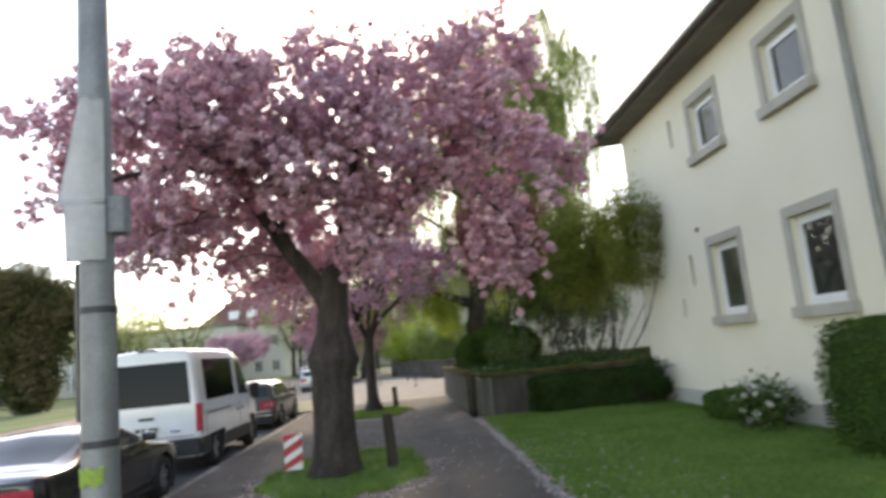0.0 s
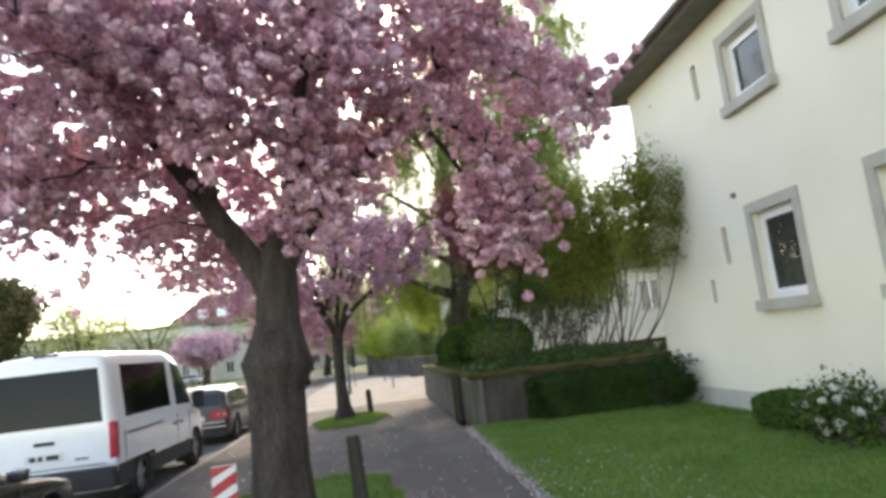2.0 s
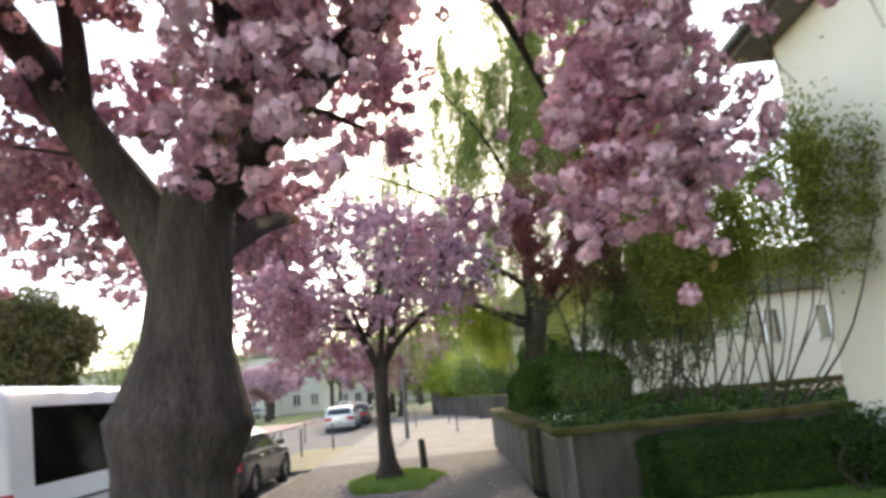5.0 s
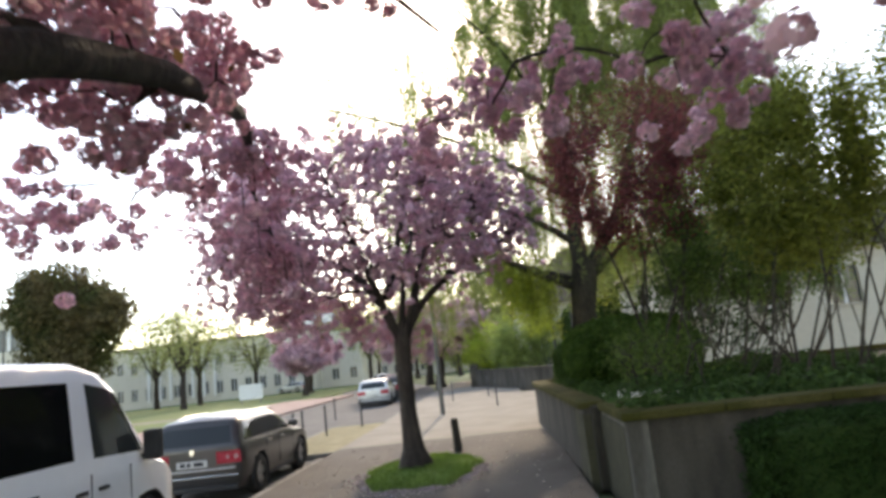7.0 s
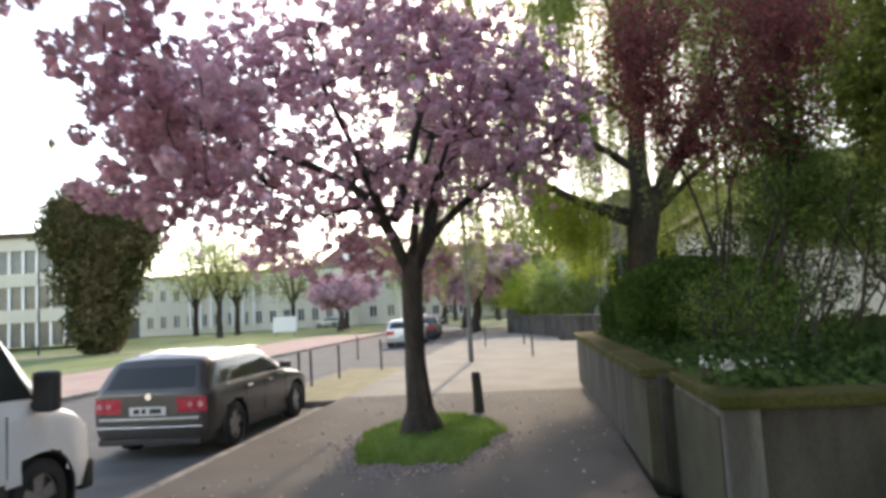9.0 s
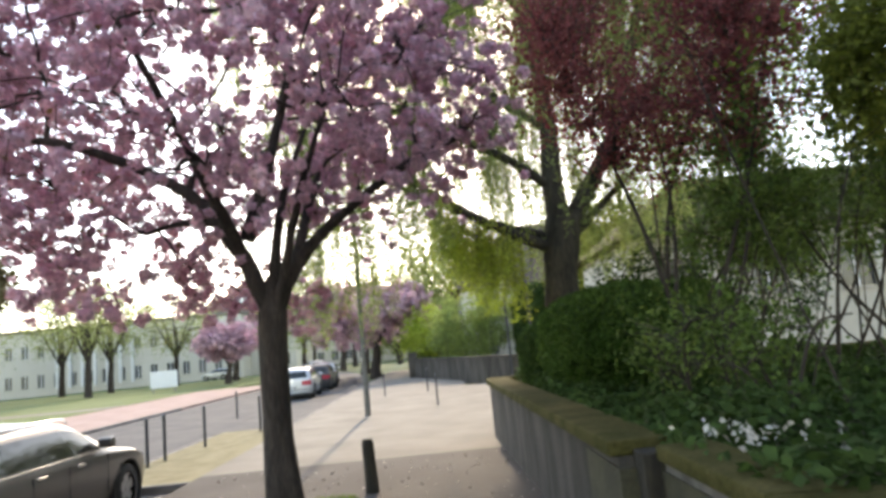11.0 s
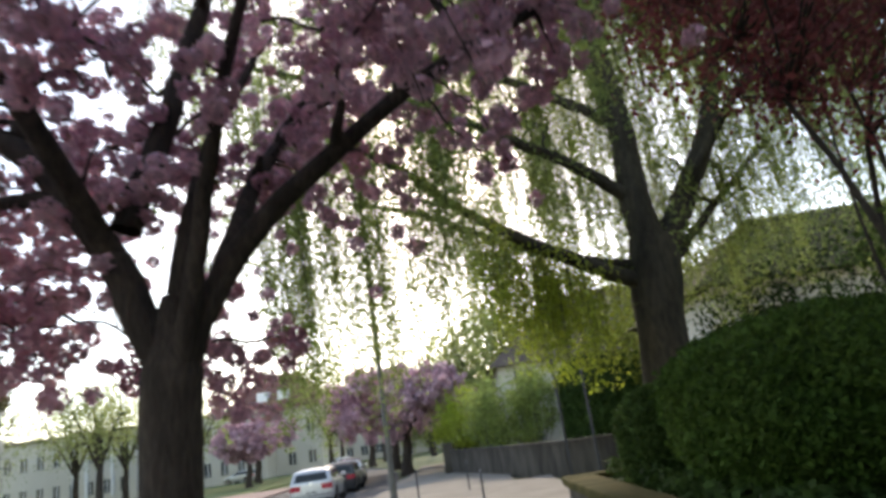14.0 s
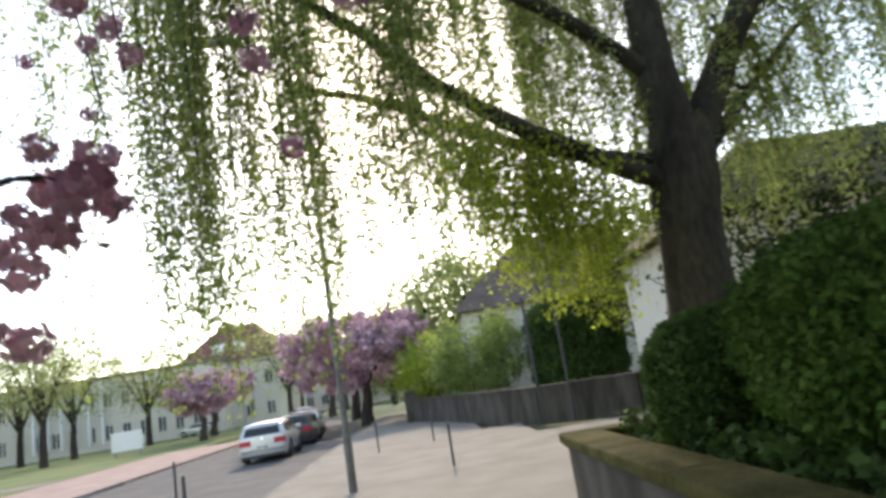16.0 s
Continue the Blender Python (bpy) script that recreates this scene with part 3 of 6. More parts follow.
for n, wdw in enumerate(WIN):
    house_window(n + 1, *wdw)
# slits are filled with the dark indoor tone, no glass
for ya, yb, za, zb_ in SLITS:
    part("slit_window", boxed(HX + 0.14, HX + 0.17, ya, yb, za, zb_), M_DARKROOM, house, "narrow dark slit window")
bm = bmesh.new()
post(bm, 0, 0, -0.03, 0.05, 0.045, sides=12)
knob = part("wall_vent", bm, M_SOFFIT, house)
knob.matrix_basis = pose(HX - 0.01, 12.0, 3.34, 0, 90, 0)
v2 = thing("cellar_vent", "dark cellar window box low in the house wall", "vent", (HX - 0.04, 8.7, 0.05))
part("frame", boxed(-0.05, 0.02, -0.3, 0.3, 0.0, 0.34, 0.01), M_PLINTH, v2)
for k in range(5):
    part("slat", boxed(-0.07, -0.04, -0.26, 0.26, 0.04 + 0.055 * k, 0.07 + 0.055 * k), M_DARKSTEEL, v2)

# ---- garden walls ----
gw = thing("garden_wall", "weathered grey concrete retaining wall with mossy coping", "wall", kind="structure")
CORNER = (1.72, 15.2)
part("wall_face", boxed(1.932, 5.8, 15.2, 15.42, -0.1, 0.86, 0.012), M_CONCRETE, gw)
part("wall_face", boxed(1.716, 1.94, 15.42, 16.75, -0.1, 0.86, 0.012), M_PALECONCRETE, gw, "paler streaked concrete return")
part("corner_pier", boxed(1.708, 1.93, 15.19, 15.417, -0.1, 0.858, 0.012), M_PALECONCRETE, gw)
# dark box fills the gap between the two wall runs
part("joint_filler", boxed(1.60, 1.9, 16.752, 16.948, -0.1, 0.9, 0.012), M_TIMBER, gw, "dark box at the wall joint")
for k in range(3):
    ya, yb = 16.95 + k * 2.483, 16.95 + (k + 1) * 2.483
    w = part("wall_panel", boxed(0, 0.22, 0, yb - ya - 0.004, -0.1, 0.86, 0.012), M_CONCRETE, gw)
    w.matrix_basis = pose(1.52 - 0.06 * k, ya, 0, 0, 0, 1.4)
    w = part("coping_stone", boxed(-0.06, 0.32, 0, yb - ya - 0.006, 0.862, 0.955, 0.02), M_COPING, gw)
    w.matrix_basis = pose(1.52 - 0.06 * k, ya, 0, 0, 0, 1.4)
for k in range(4):
    part("coping_stone", boxed(1.67 + k * 1.03, 1.67 + (k + 1) * 1.03 - 0.01, 15.14, 15.5, 0.862, 0.95, 0.02), M_COPING, gw)
part("coping_stone", boxed(1.67, 2.0, 15.505, 16.74, 0.862, 0.95, 0.02), M_COPING, gw)
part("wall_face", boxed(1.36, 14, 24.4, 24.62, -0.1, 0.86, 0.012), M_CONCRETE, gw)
for k in range(6):
    part("coping_stone", boxed(1.30 + k * 2, 3.29 + k * 2, 24.36, 24.68, 0.862, 0.955, 0.02), M_COPING, gw)

fw = thing("street_wall", "low grey wall round the corner of the side street", "wall", kind="structure")
PTS = [(-0.75, 48.6), (0.6, 44.5), (1.9, 40.5), (3.2, 37.6), (5.6, 35.8), (10, 35.2), (24, 35.0)]
for a, b in zip(PTS, PTS[1:]):
    ln = math.dist(a, b)
    w = part("wall_panel", boxed(0, ln, -0.12, 0.12, -0.1, 0.92, 0.012), M_CONCRETE, fw)
    ang = math.degrees(math.atan2(b[1] - a[1], b[0] - a[0]))
    w.matrix_basis = pose(*a, 0, 0, 0, ang)
    w = part("coping_stone", boxed(-0.02, ln + 0.02, -0.17, 0.17, 0.922, 1.0, 0.015), M_CONCRETE, fw)
    w.matrix_basis = pose(*a, 0, 0, 0, ang)
part("gate_pillar", boxed(-1.15, -0.65, 48.4, 48.9, -0.1, 1.35, 0.02), M_CONCRETE, fw)
part("gate_pillar", boxed(-1.15, -0.65, 52.2, 52.7, -0.1, 1.35, 0.02), M_CONCRETE, fw)
part("wall_panel", boxed(-0.95, -0.7, 52.7, 75, -0.1, 0.9, 0.012), M_CONCRETE, fw)

# ---- trees ----
def trunk_mesh(name, path, radii, parent, material, lumps=0.06, sides=28, seed=1, steps=7):
    path, radii = np.asarray(path, float), np.asarray(radii, float)
    t = np.linspace(0, len(path) - 1, (len(path) - 1) * steps + 1)
    p = np.stack([np.interp(t, np.arange(len(path)), path[:, k]) for k in range(3)], 1)
    rad = np.interp(t, np.arange(len(path)), radii)
    v, f = ring_tube(p, rad, sides)
    ax = np.repeat(p, sides, 0)
    d = v - ax
    out = []
    for q, dd in zip(v, d):
        s = noise.noise(Vector((q[0] * 2.2, q[1] * 2.2, q[2] * 1.1 + seed))) + 0.5 * noise.noise(Vector((q[0] * 7, q[1] * 7, q[2] * 1.6 + seed)))
        out.append(1 + lumps * 2.2 * s)
    v = ax + d * np.array(out)[:, None]
    return raw(name, v, f, material, parent, True)


def cherry(name, label, seed, base, trunk, trunk_r, limbs, crown, n_branch, n_twig, blossoms, pom, petals, material, floor, group="cherry trees", far=False, shrink=None, sprays=(), lobes=()):
    r = np.random.default_rng(seed)
    th = thing(name, label, "tree", group=group)
    trunk_mesh("trunk", trunk, trunk_r, th, M_BARK, seed=seed, lumps=0.05 if far else 0.07)
    T = Tree(seed)
    for pts, r0, r1 in limbs:
        T.limb(pts, r0, r1)
    c, rad = crown
    if lobes:
        big = np.concatenate([in_ellipsoid(r, max(2, n // 6), lc, np.array(lr) * 0.8) for lc, lr, n in lobes])
        tw = np.concatenate([in_ellipsoid(r, n, lc, lr, 0.25) for lc, lr, n in lobes])
    else:
        big = in_ellipsoid(r, n_branch, c, np.array(rad) * 0.78, 0.35, floor)
        tw = in_ellipsoid(r, n_twig, c, rad, 0.45, floor)
    T.reach(big, 0.04 if lobes else 0.055, 0.012 if lobes else 0.018, 0.22, 0.12, 6)
    for sc, sr, sn in sprays:
        T.reach(in_ellipsoid(r, max(5, sn // 8), sc, np.array(sr) * 0.8), 0.035, 0.012, 0.22, 0.12, 6)
        tw = np.concatenate([tw, in_ellipsoid(r, sn, sc, sr)])
    T.tips = []
    T.reach(tw, 0.014, 0.004, 0.30, 0.14, 4, keep=False)
    v, f = merge(T.tubes)
    raw("branchwork", v, f, M_BARK, th, True)
    tips = T.tips
    pts = []
    per = blossoms // len(tips)
    for p in tips:
        ln = np.linalg.norm(p[-1] - p[0])
        m = r.poisson(per)
        s = r.power(1.8, m) * (len(p) - 1)
        i = np.minimum(s.astype(int), len(p) - 2)
        q = p[i] + (p[i + 1] - p[i]) * (s - i)[:, None]
        pts.append(q + r.normal(size=q.shape) * (0.11 if not far else 0.22) + np.array([0, 0, -0.05]))
    if not far:
        # strings of blossom that hang free below the outer crown
        ends = np.array([p[-1] for p in tips])
        lo = np.argsort(ends[:, 2] - 0.35 * np.linalg.norm((ends - np.array(c))[:, :2], axis=1))[:150]
        hang = []
        for k in r.choice(lo, 90, replace=False):
            e, ln = ends[k], r.uniform(0.3, 0.95)
            if np.linalg.norm(((e - np.array(c)) / np.array(rad))[:2]) < 0.55:
                continue
            ln = min(ln, e[2] - (2.75 if e[0] > -0.8 else 2.3))
            if ln < 0.2:
                continue
            d = (e - np.array(c))[:2]
            d = d / (np.linalg.norm(d) + 1e-6) * r.uniform(0.0, 0.35)
            t = np.linspace(0, 1, 6)[:, None]
            q = e + np.column_stack([d[0] * t, d[1] * t, -ln * t ** 1.2])
            hang.append(ring_tube(q, np.linspace(0.006, 0.003, 6), 4))
            m = max(2, int(ln / 0.13 * r.uniform(0.4, 1.0)))
            s = r.uniform(0.15, 1, m) * 5
            i = np.minimum(s.astype(int), 4)
            pts.append(q[i] + (q[i + 1] - q[i]) * (s - i)[:, None] + r.normal(size=(m, 3)) * 0.035)
        v, f = merge(hang)
        tagged(raw("hanging_twig_mass", v, f, M_BARK, th), kind="stuff")
    pts = np.concatenate(pts)
    if not far:
        pts = thinned(pts, pom * 1.5)
    v, f = pompoms(pts, pom, r, petals)
    crown_ob = raw("blossom_crown", v, f, material, th)
    tagged(crown_ob, "ruffled pink double blossom in clusters", kind="stuff")
    k = len(pts) // 5
    v, f = leaves(pts[r.integers(0, len(pts), k)] + r.normal(size=(k, 3)) * 0.08, 0.07, r)
    tagged(raw("young_foliage", v, f, M_CHERRYLEAF, th), "small bronze young leaves", kind="stuff")
    if shrink:
        eye, k = Vector(shrink[0]), shrink[1]
        m = Matrix.Translation(eye * (1 - k)) @ Matrix.Scale(k, 4)
        for ob in th.children:
            ob.data.transform(m)
    return th


def grown(k, eye, pts):
    return [tuple(e + (c - e) / k for c, e in zip(p, eye)) for p in pts]


cherry("cherry_tree", "old cherry tree in full pink blossom with a burled trunk", 11, (-1.0, 9.5, 0),
       [(-1.02, 9.5, -0.2), (-1.02, 9.5, 0.0), (-1.0, 9.5, 0.25), (-0.98, 9.5, 0.9), (-0.96, 9.5, 1.35), (-0.93, 9.5, 1.6), (-0.92, 9.5, 1.78), (-0.9, 9.5, 2.0), (-0.88, 9.5, 2.4), (-0.84, 9.5, 2.75), (-0.78, 9.5, 3.05)],
       [0.47, 0.40, 0.335, 0.285, 0.285, 0.36, 0.30, 0.23, 0.215, 0.19, 0.10],
       [([(-0.9, 9.5, 2.2), (-1.08, 9.5, 2.62), (-1.38, 9.5, 3.08), (-1.8, 9.48, 3.74), (-2.16, 9.45, 4.29), (-2.65, 9.4, 4.75), (-3.25, 9.4, 5.27), (-4.0, 9.3, 5.8)], 0.165, 0.035),
        ([(-1.5, 9.5, 3.25), (-1.5, 9.35, 4.1), (-1.9, 9.1, 4.9), (-2.3, 8.8, 5.6)], 0.075, 0.03),
        ([(-0.8, 9.5, 2.75), (-0.64, 9.5, 3.3), (-0.58, 9.5, 4.0), (-0.35, 9.5, 4.6), (-0.13, 9.5, 5.2), (0.1, 9.6, 6.2)], 0.14, 0.03),
        ([(-0.8, 9.5, 2.7), (-0.5, 9.5, 3.05), (-0.15, 9.47, 3.42), (0.32, 9.42, 3.8), (0.7, 9.38, 4.08), (1.02, 9.3, 4.5), (1.6, 9.25, 5.2), (2.1, 9.2, 5.6)], 0.125, 0.018),
        ([(0.7, 9.38, 4.08), (1.2, 9.5, 4.0), (1.72, 9.55, 3.4), (2.0, 9.6, 2.7)], 0.05, 0.012),
        ([(-0.88, 9.6, 2.45), (-0.78, 10.3, 2.8), (-0.82, 11.2, 3.1), (-1.0, 12.4, 3.45), (-1.3, 13.4, 3.6), (-1.55, 14.1, 3.4)], 0.09, 0.025),
        ([(-0.84, 9.6, 2.6), (-0.8, 10.0, 3.3), (-0.7, 10.9, 4.0), (-0.5, 12.2, 4.7)], 0.09, 0.03),
        ([(-0.64, 9.5, 3.3), (-0.45, 8.7, 4.0), (-0.1, 7.7, 4.7)], 0.08, 0.03),
        ([(0.7, 9.38, 4.08), (1.15, 10.4, 4.0), (1.7, 11.5, 3.5)], 0.045, 0.012),
        ([(-0.7, 10.9, 4.0), (-0.1, 11.7, 4.0), (0.4, 12.2, 3.7)], 0.04, 0.012),
        ([(-2.16, 9.45, 4.29), (-2.9, 9.2, 4.5), (-3.6, 9.0, 4.3), (-4.3, 8.9, 4.0)], 0.06, 0.02)],
       ((-0.6, 9.6, 4.4), (4.0, 3.6, 2.4)), 0, 0, 14300, 0.077, 32, M_BLOSSOM, None,
       lobes=[((-3.2, 9.4, 4.95), (1.5, 1.8, 1.2), 70), ((-2.8, 9.6, 3.6), (1.3, 1.5, 0.7), 52), ((-0.9, 8.3, 4.3), (1.6, 1.2, 0.95), 88), ((-0.7, 9.6, 5.3), (1.7, 1.9, 1.0), 84), ((1.2, 9.4, 5.35), (1.4, 1.7, 1.2), 54), ((1.2, 8.7, 4.8), (0.9, 0.5, 0.6), 13),
              ((2.0, 9.6, 4.2), (1.05, 1.5, 0.75), 28), ((1.7, 9.6, 3.0), (0.6, 0.7, 0.75), 36), ((-0.9, 11.4, 4.1), (1.6, 1.5, 0.6), 30), ((-1.55, 14.1, 2.75), (0.55, 0.6, 0.5), 15), ((-1.45, 13.5, 3.5), (0.6, 0.6, 0.4), 9),
              ((-2.7, 13.3, 3.4), (0.6, 0.7, 0.5), 3), ((1.8, 11.9, 3.15), (0.9, 0.8, 0.35), 4), ((0.5, 12.3, 3.35), (0.5, 0.6, 0.3), 2), ((-1.1, 10.9, 3.15), (0.5, 0.6, 0.25), 10),
              ((-2.0, 7.6, 4.5), (1.3, 0.9, 0.9), 54), ((-4.5, 9.4, 4.7), (0.8, 1.2, 0.9), 14), ((0.2, 8.8, 3.75), (0.9, 0.6, 0.5), 20), ((-0.4, 8.9, 3.0), (0.4, 0.3, 0.3), 6), ((-2.0, 10.6, 3.1), (0.9, 0.8, 0.45), 16)])

EYE_B = (0.98, 9.56, 1.63)
cherry("cherry_tree", "slender cherry tree in pink blossom in a grassy pit", 23, (-1.2, 20.3, 0),
       [(-1.2, 20.3, -0.25), (-1.2, 20.3, 0.0), (-1.21, 20.3, 0.2), (-1.24, 20.3, 0.8), (-1.25, 20.3, 1.5), (-1.23, 20.3, 2.1), (-1.22, 20.3, 2.5)],
       [0.38, 0.30, 0.21, 0.155, 0.14, 0.155, 0.05],
       [([(-1.24, 20.3, 2.1), (-1.5, 20.25, 2.75), (-1.95, 20.2, 3.45), (-3.2, 20.1, 4.1), (-4.2, 20.0, 4.2)], 0.105, 0.03),
        ([(-1.5, 20.25, 2.75), (-1.7, 19.5, 3.6), (-1.9, 18.4, 4.5)], 0.07, 0.025),
        ([(-1.2, 20.3, 2.1), (-0.95, 20.3, 2.6), (-0.5, 20.3, 3.05), (0.3, 20.3, 3.6), (0.9, 20.2, 3.8)], 0.085, 0.03),
        ([(-1.45, 20.3, 2.9), (-1.25, 20.4, 3.6), (-1.0, 20.5, 4.6), (-0.9, 20.5, 5.2)], 0.085, 0.03),
        ([(-1.22, 20.3, 2.2), (-1.18, 20.38, 2.8), (-1.1, 20.6, 3.5), (-0.9, 21.0, 4.3)], 0.075, 0.025),
        ([(-1.15, 20.25, 2.15), (-0.98, 20.1, 2.75), (-0.72, 19.8, 3.4), (-0.3, 19.4, 4.2)], 0.06, 0.02),
        ([(-0.95, 20.3, 2.6), (-0.85, 20.9, 3.5), (-0.8, 22.0, 4.3)], 0.07, 0.025)],
       ((-1.8, 19.9, 4.3), (3.4, 2.8, 1.7)), 100, 440, 4900, 0.072, 36, M_BLOSSOM,
       lambda w: 2.8 + (0.35 if abs(w[0] + 1.2) < 1.0 else 0) - 0.08 * max(0, -1.2 - w[0]) + 0.35 * max(0, w[0] + 0.9), shrink=(EYE_B, 0.89),
       sprays=[(grown(0.89, EYE_B, [(-1.60, 19.40, 2.50)])[0], (0.6, 0.5, 0.42), 9), (grown(0.89, EYE_B, [(-1.10, 19.90, 2.34)])[0], (0.7, 0.5, 0.5), 10), (grown(0.89, EYE_B, [(-2.45, 18.5, 2.4)])[0], (0.6, 0.5, 0.55), 14)])


def far_cherry(seed, x, y, h, wide, z=0.0, z_low=2.2, n=1500):
    lean = 0.15
    s = h / 6.0
    return cherry("cherry_tree", "distant cherry tree with pink blossom by the road", seed, (x, y, z),
                  [(x, y, z - 0.1), (x, y, z + 0.5), (x + lean, y, z + 1.4 * s), (x + lean, y, z + 2.3 * s)], [0.42 * s, 0.32 * s, 0.26 * s, 0.2 * s],
                  [([(x + lean, y, z + 2.0 * s), (x - 0.9 * s, y, z + 3.2 * s), (x - wide * 0.3, y, z + 4.1 * s)], 0.14 * s, 0.05),
                   ([(x + lean, y, z + 2.1 * s), (x + 0.9 * s, y, z + 3.1 * s), (x + wide * 0.3, y, z + 4.2 * s)], 0.14 * s, 0.05),
                   ([(x + lean, y, z + 2.2 * s), (x + 0.1, y + 0.6, z + 3.6 * s), (x, y + 0.8, z + 5.0 * s)], 0.14 * s, 0.05)],
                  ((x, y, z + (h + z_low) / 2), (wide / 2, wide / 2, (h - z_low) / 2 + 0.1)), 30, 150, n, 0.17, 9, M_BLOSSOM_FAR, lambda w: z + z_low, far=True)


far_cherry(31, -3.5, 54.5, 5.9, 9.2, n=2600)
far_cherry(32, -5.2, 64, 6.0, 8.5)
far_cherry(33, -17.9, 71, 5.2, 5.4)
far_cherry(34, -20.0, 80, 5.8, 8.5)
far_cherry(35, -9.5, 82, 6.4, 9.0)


def weeping_birch():
    r = np.random.default_rng(41)
    th = thing("birch_tree", "large weeping birch with hanging fresh green strands", "tree")
    trunk_mesh("trunk", [(2.85, 24.0, 0.7), (2.88, 24.0, 1.4), (2.92, 24.0, 2.2), (3.0, 24.0, 3.0), (3.08, 24.0, 3.6)], [0.42, 0.34, 0.29, 0.30, 0.26], th, M_BIRCHBARK, seed=5, lumps=0.09)
    T = Tree(42)
    T.limb([(3.05, 24.0, 3.2), (3.0, 24.0, 4.1), (3.08, 24.1, 5.2), (3.0, 24.3, 7.0), (3.1, 24.6, 9.4), (3.8, 24.8, 12.0), (4.4, 24.8, 14.2)], 0.22, 0.04)
    T.limb([(3.08, 24.0, 3.2), (3.6, 24.1, 4.0), (4.2, 24.2, 4.9), (4.8, 24.4, 6.6), (5.6, 24.6, 9.0), (6.3, 24.8, 11.5)], 0.19, 0.04)
    T.limb([(3.1, 24.0, 3.1), (3.7, 24.4, 3.6), (4.5, 24.9, 4.3), (5.6, 25.4, 5.2)], 0.09, 0.03)
    T.limb([(2.95, 24.0, 3.0), (2.5, 23.9, 3.2), (1.6, 23.7, 3.62), (0.85, 23.5, 4.1), (0.1, 23.3, 4.75), (-1.0, 23.0, 5.4)], 0.115, 0.03)
    T.limb([(2.9, 24.0, 3.25), (2.4, 24.2, 3.42), (1.5, 24.5, 3.85), (0.3, 24.6, 4.55), (-0.6, 24.8, 4.9)], 0.085, 0.03)
    T.limb([(2.98, 24.0, 4.1), (2.3, 23.8, 4.6), (1.5, 23.4, 4.9), (0.4, 23.0, 5.4), (-1.4, 22.8, 6.0)], 0.09, 0.03)
    T.limb([(3.6, 24.1, 4.0), (4.2, 23.4, 5.0), (5.0, 22.6, 5.8)], 0.08, 0.03)
    T.limb([(3.05, 24.1, 5.2), (1.9, 24.6, 6.3), (0.4, 25.0, 7.4), (-1.8, 25.2, 8.4), (-3.0, 25.2, 8.8)], 0.08, 0.025)
    T.limb([(3.0, 24.3, 7.0), (2.0, 23.2, 8.6), (0.8, 22.6, 9.8)], 0.06, 0.02)
    T.limb([(4.8, 24.4, 6.6), (6.2, 24.4, 8.0), (7.6, 24.6, 9.2)], 0.07, 0.02)
    tg = np.concatenate([in_ellipsoid(r, 130, (2.4, 24.4, 7.6), (5.0, 3.0, 3.8), 0.25), in_ellipsoid(r, 150, (5.0, 24.6, 11.2), (4.2, 2.8, 4.0), 0.2)])
    T.reach(tg, 0.035, 0.010, 0.25, 0.12, 5)
    v, f = merge(T.tubes)
    raw("branchwork", v, f, M_BIRCHBARK, th, True)
    nodes = np.array(T.nodes)
    nodes = nodes[(nodes[:, 2] > 3.6)]
    pick = nodes[r.integers(0, len(nodes), 3300)]
    strands, pts = [], []
    for p in pick:
        left = p[0] < 1.0
        if p[0] < 0.6 and r.random() < 0.6 or 1.2 < p[0] < 4.4 and p[1] < 24.2 and p[2] < 7 and r.random() < 0.75:
            continue
        ln = r.uniform(0.8, 2.6) * (1.1 if left else 1.0)
        low = 2.15 + r.uniform(0, 0.9)
        ln = min(ln, max(0.4, p[2] - low))
        d = r.normal(size=2) * 0.16
        k = 7
        t = np.linspace(0, 1, k)
        path = np.column_stack([p[0] + d[0] * (1 - (1 - t) ** 2) * 1.6 + r.normal(size=k) * 0.02, p[1] + d[1] * (1 - (1 - t) ** 2) * 1.6, p[2] - ln * t ** 1.25])
        strands.append(ring_tube(path, np.linspace(0.005, 0.0018, k), 3))
        m = int(ln * (84 if p[2] < 7.5 else 60))
        s = r.uniform(0.05, 1, m) * (k - 1)
        i = np.minimum(s.astype(int), k - 2)
        pts.append(path[i] + (path[i + 1] - path[i]) * (s - i)[:, None] + r.normal(size=(m, 3)) * 0.045)
    v, f = merge(strands)
    tagged(raw("twig_curtain", v, f, M_TWIG, th), kind="stuff")
    pts = np.concatenate(pts)
    v, f = leaves(pts, np.where(pts[:, 2] < 7.0, 0.044, 0.062), r, aspect=0.6)
    tagged(raw("hanging_foliage", v, f, M_BIRCHLEAF, th), "small fresh green leaves on hanging strands", kind="stuff")
    # a veil of thin strands behind the stems, and looser ones high in the crown
    for count, xs, ys, tops, lens, size, dense in ((500, (1.4, 8.2), (24.4, 26.4), (4.8, 9.0), (1.6, 3.4), 0.046, 62), (330, (2.6, 9.0), (23.4, 26.2), (8.0, 15.0), (1.6, 3.6), 0.075, 40), (190, (-3.2, 2.0), (23.6, 25.5), (7.0, 11.0), (1.2, 2.6), 0.055, 46)):
        pts, strands = [], []
        for _ in range(count):
            p = np.array([r.uniform(*xs), r.uniform(*ys), r.uniform(*tops)])
            ln, sway = r.uniform(*lens), r.normal() * 0.15
            ln = min(ln, p[2] - 2.9)
            m = int(ln * dense)
            t = r.uniform(0, 1, m)
            pts.append(np.column_stack([p[0] + sway * t ** 2 + r.normal(size=m) * 0.05, p[1] + r.normal(size=m) * 0.05, p[2] - ln * t]))
            strands.append(ring_tube(np.array([p, p + [sway * 0.25, 0, -ln * 0.5], p + [sway, 0, -ln]]), np.array([0.006, 0.004, 0.002]), 3))
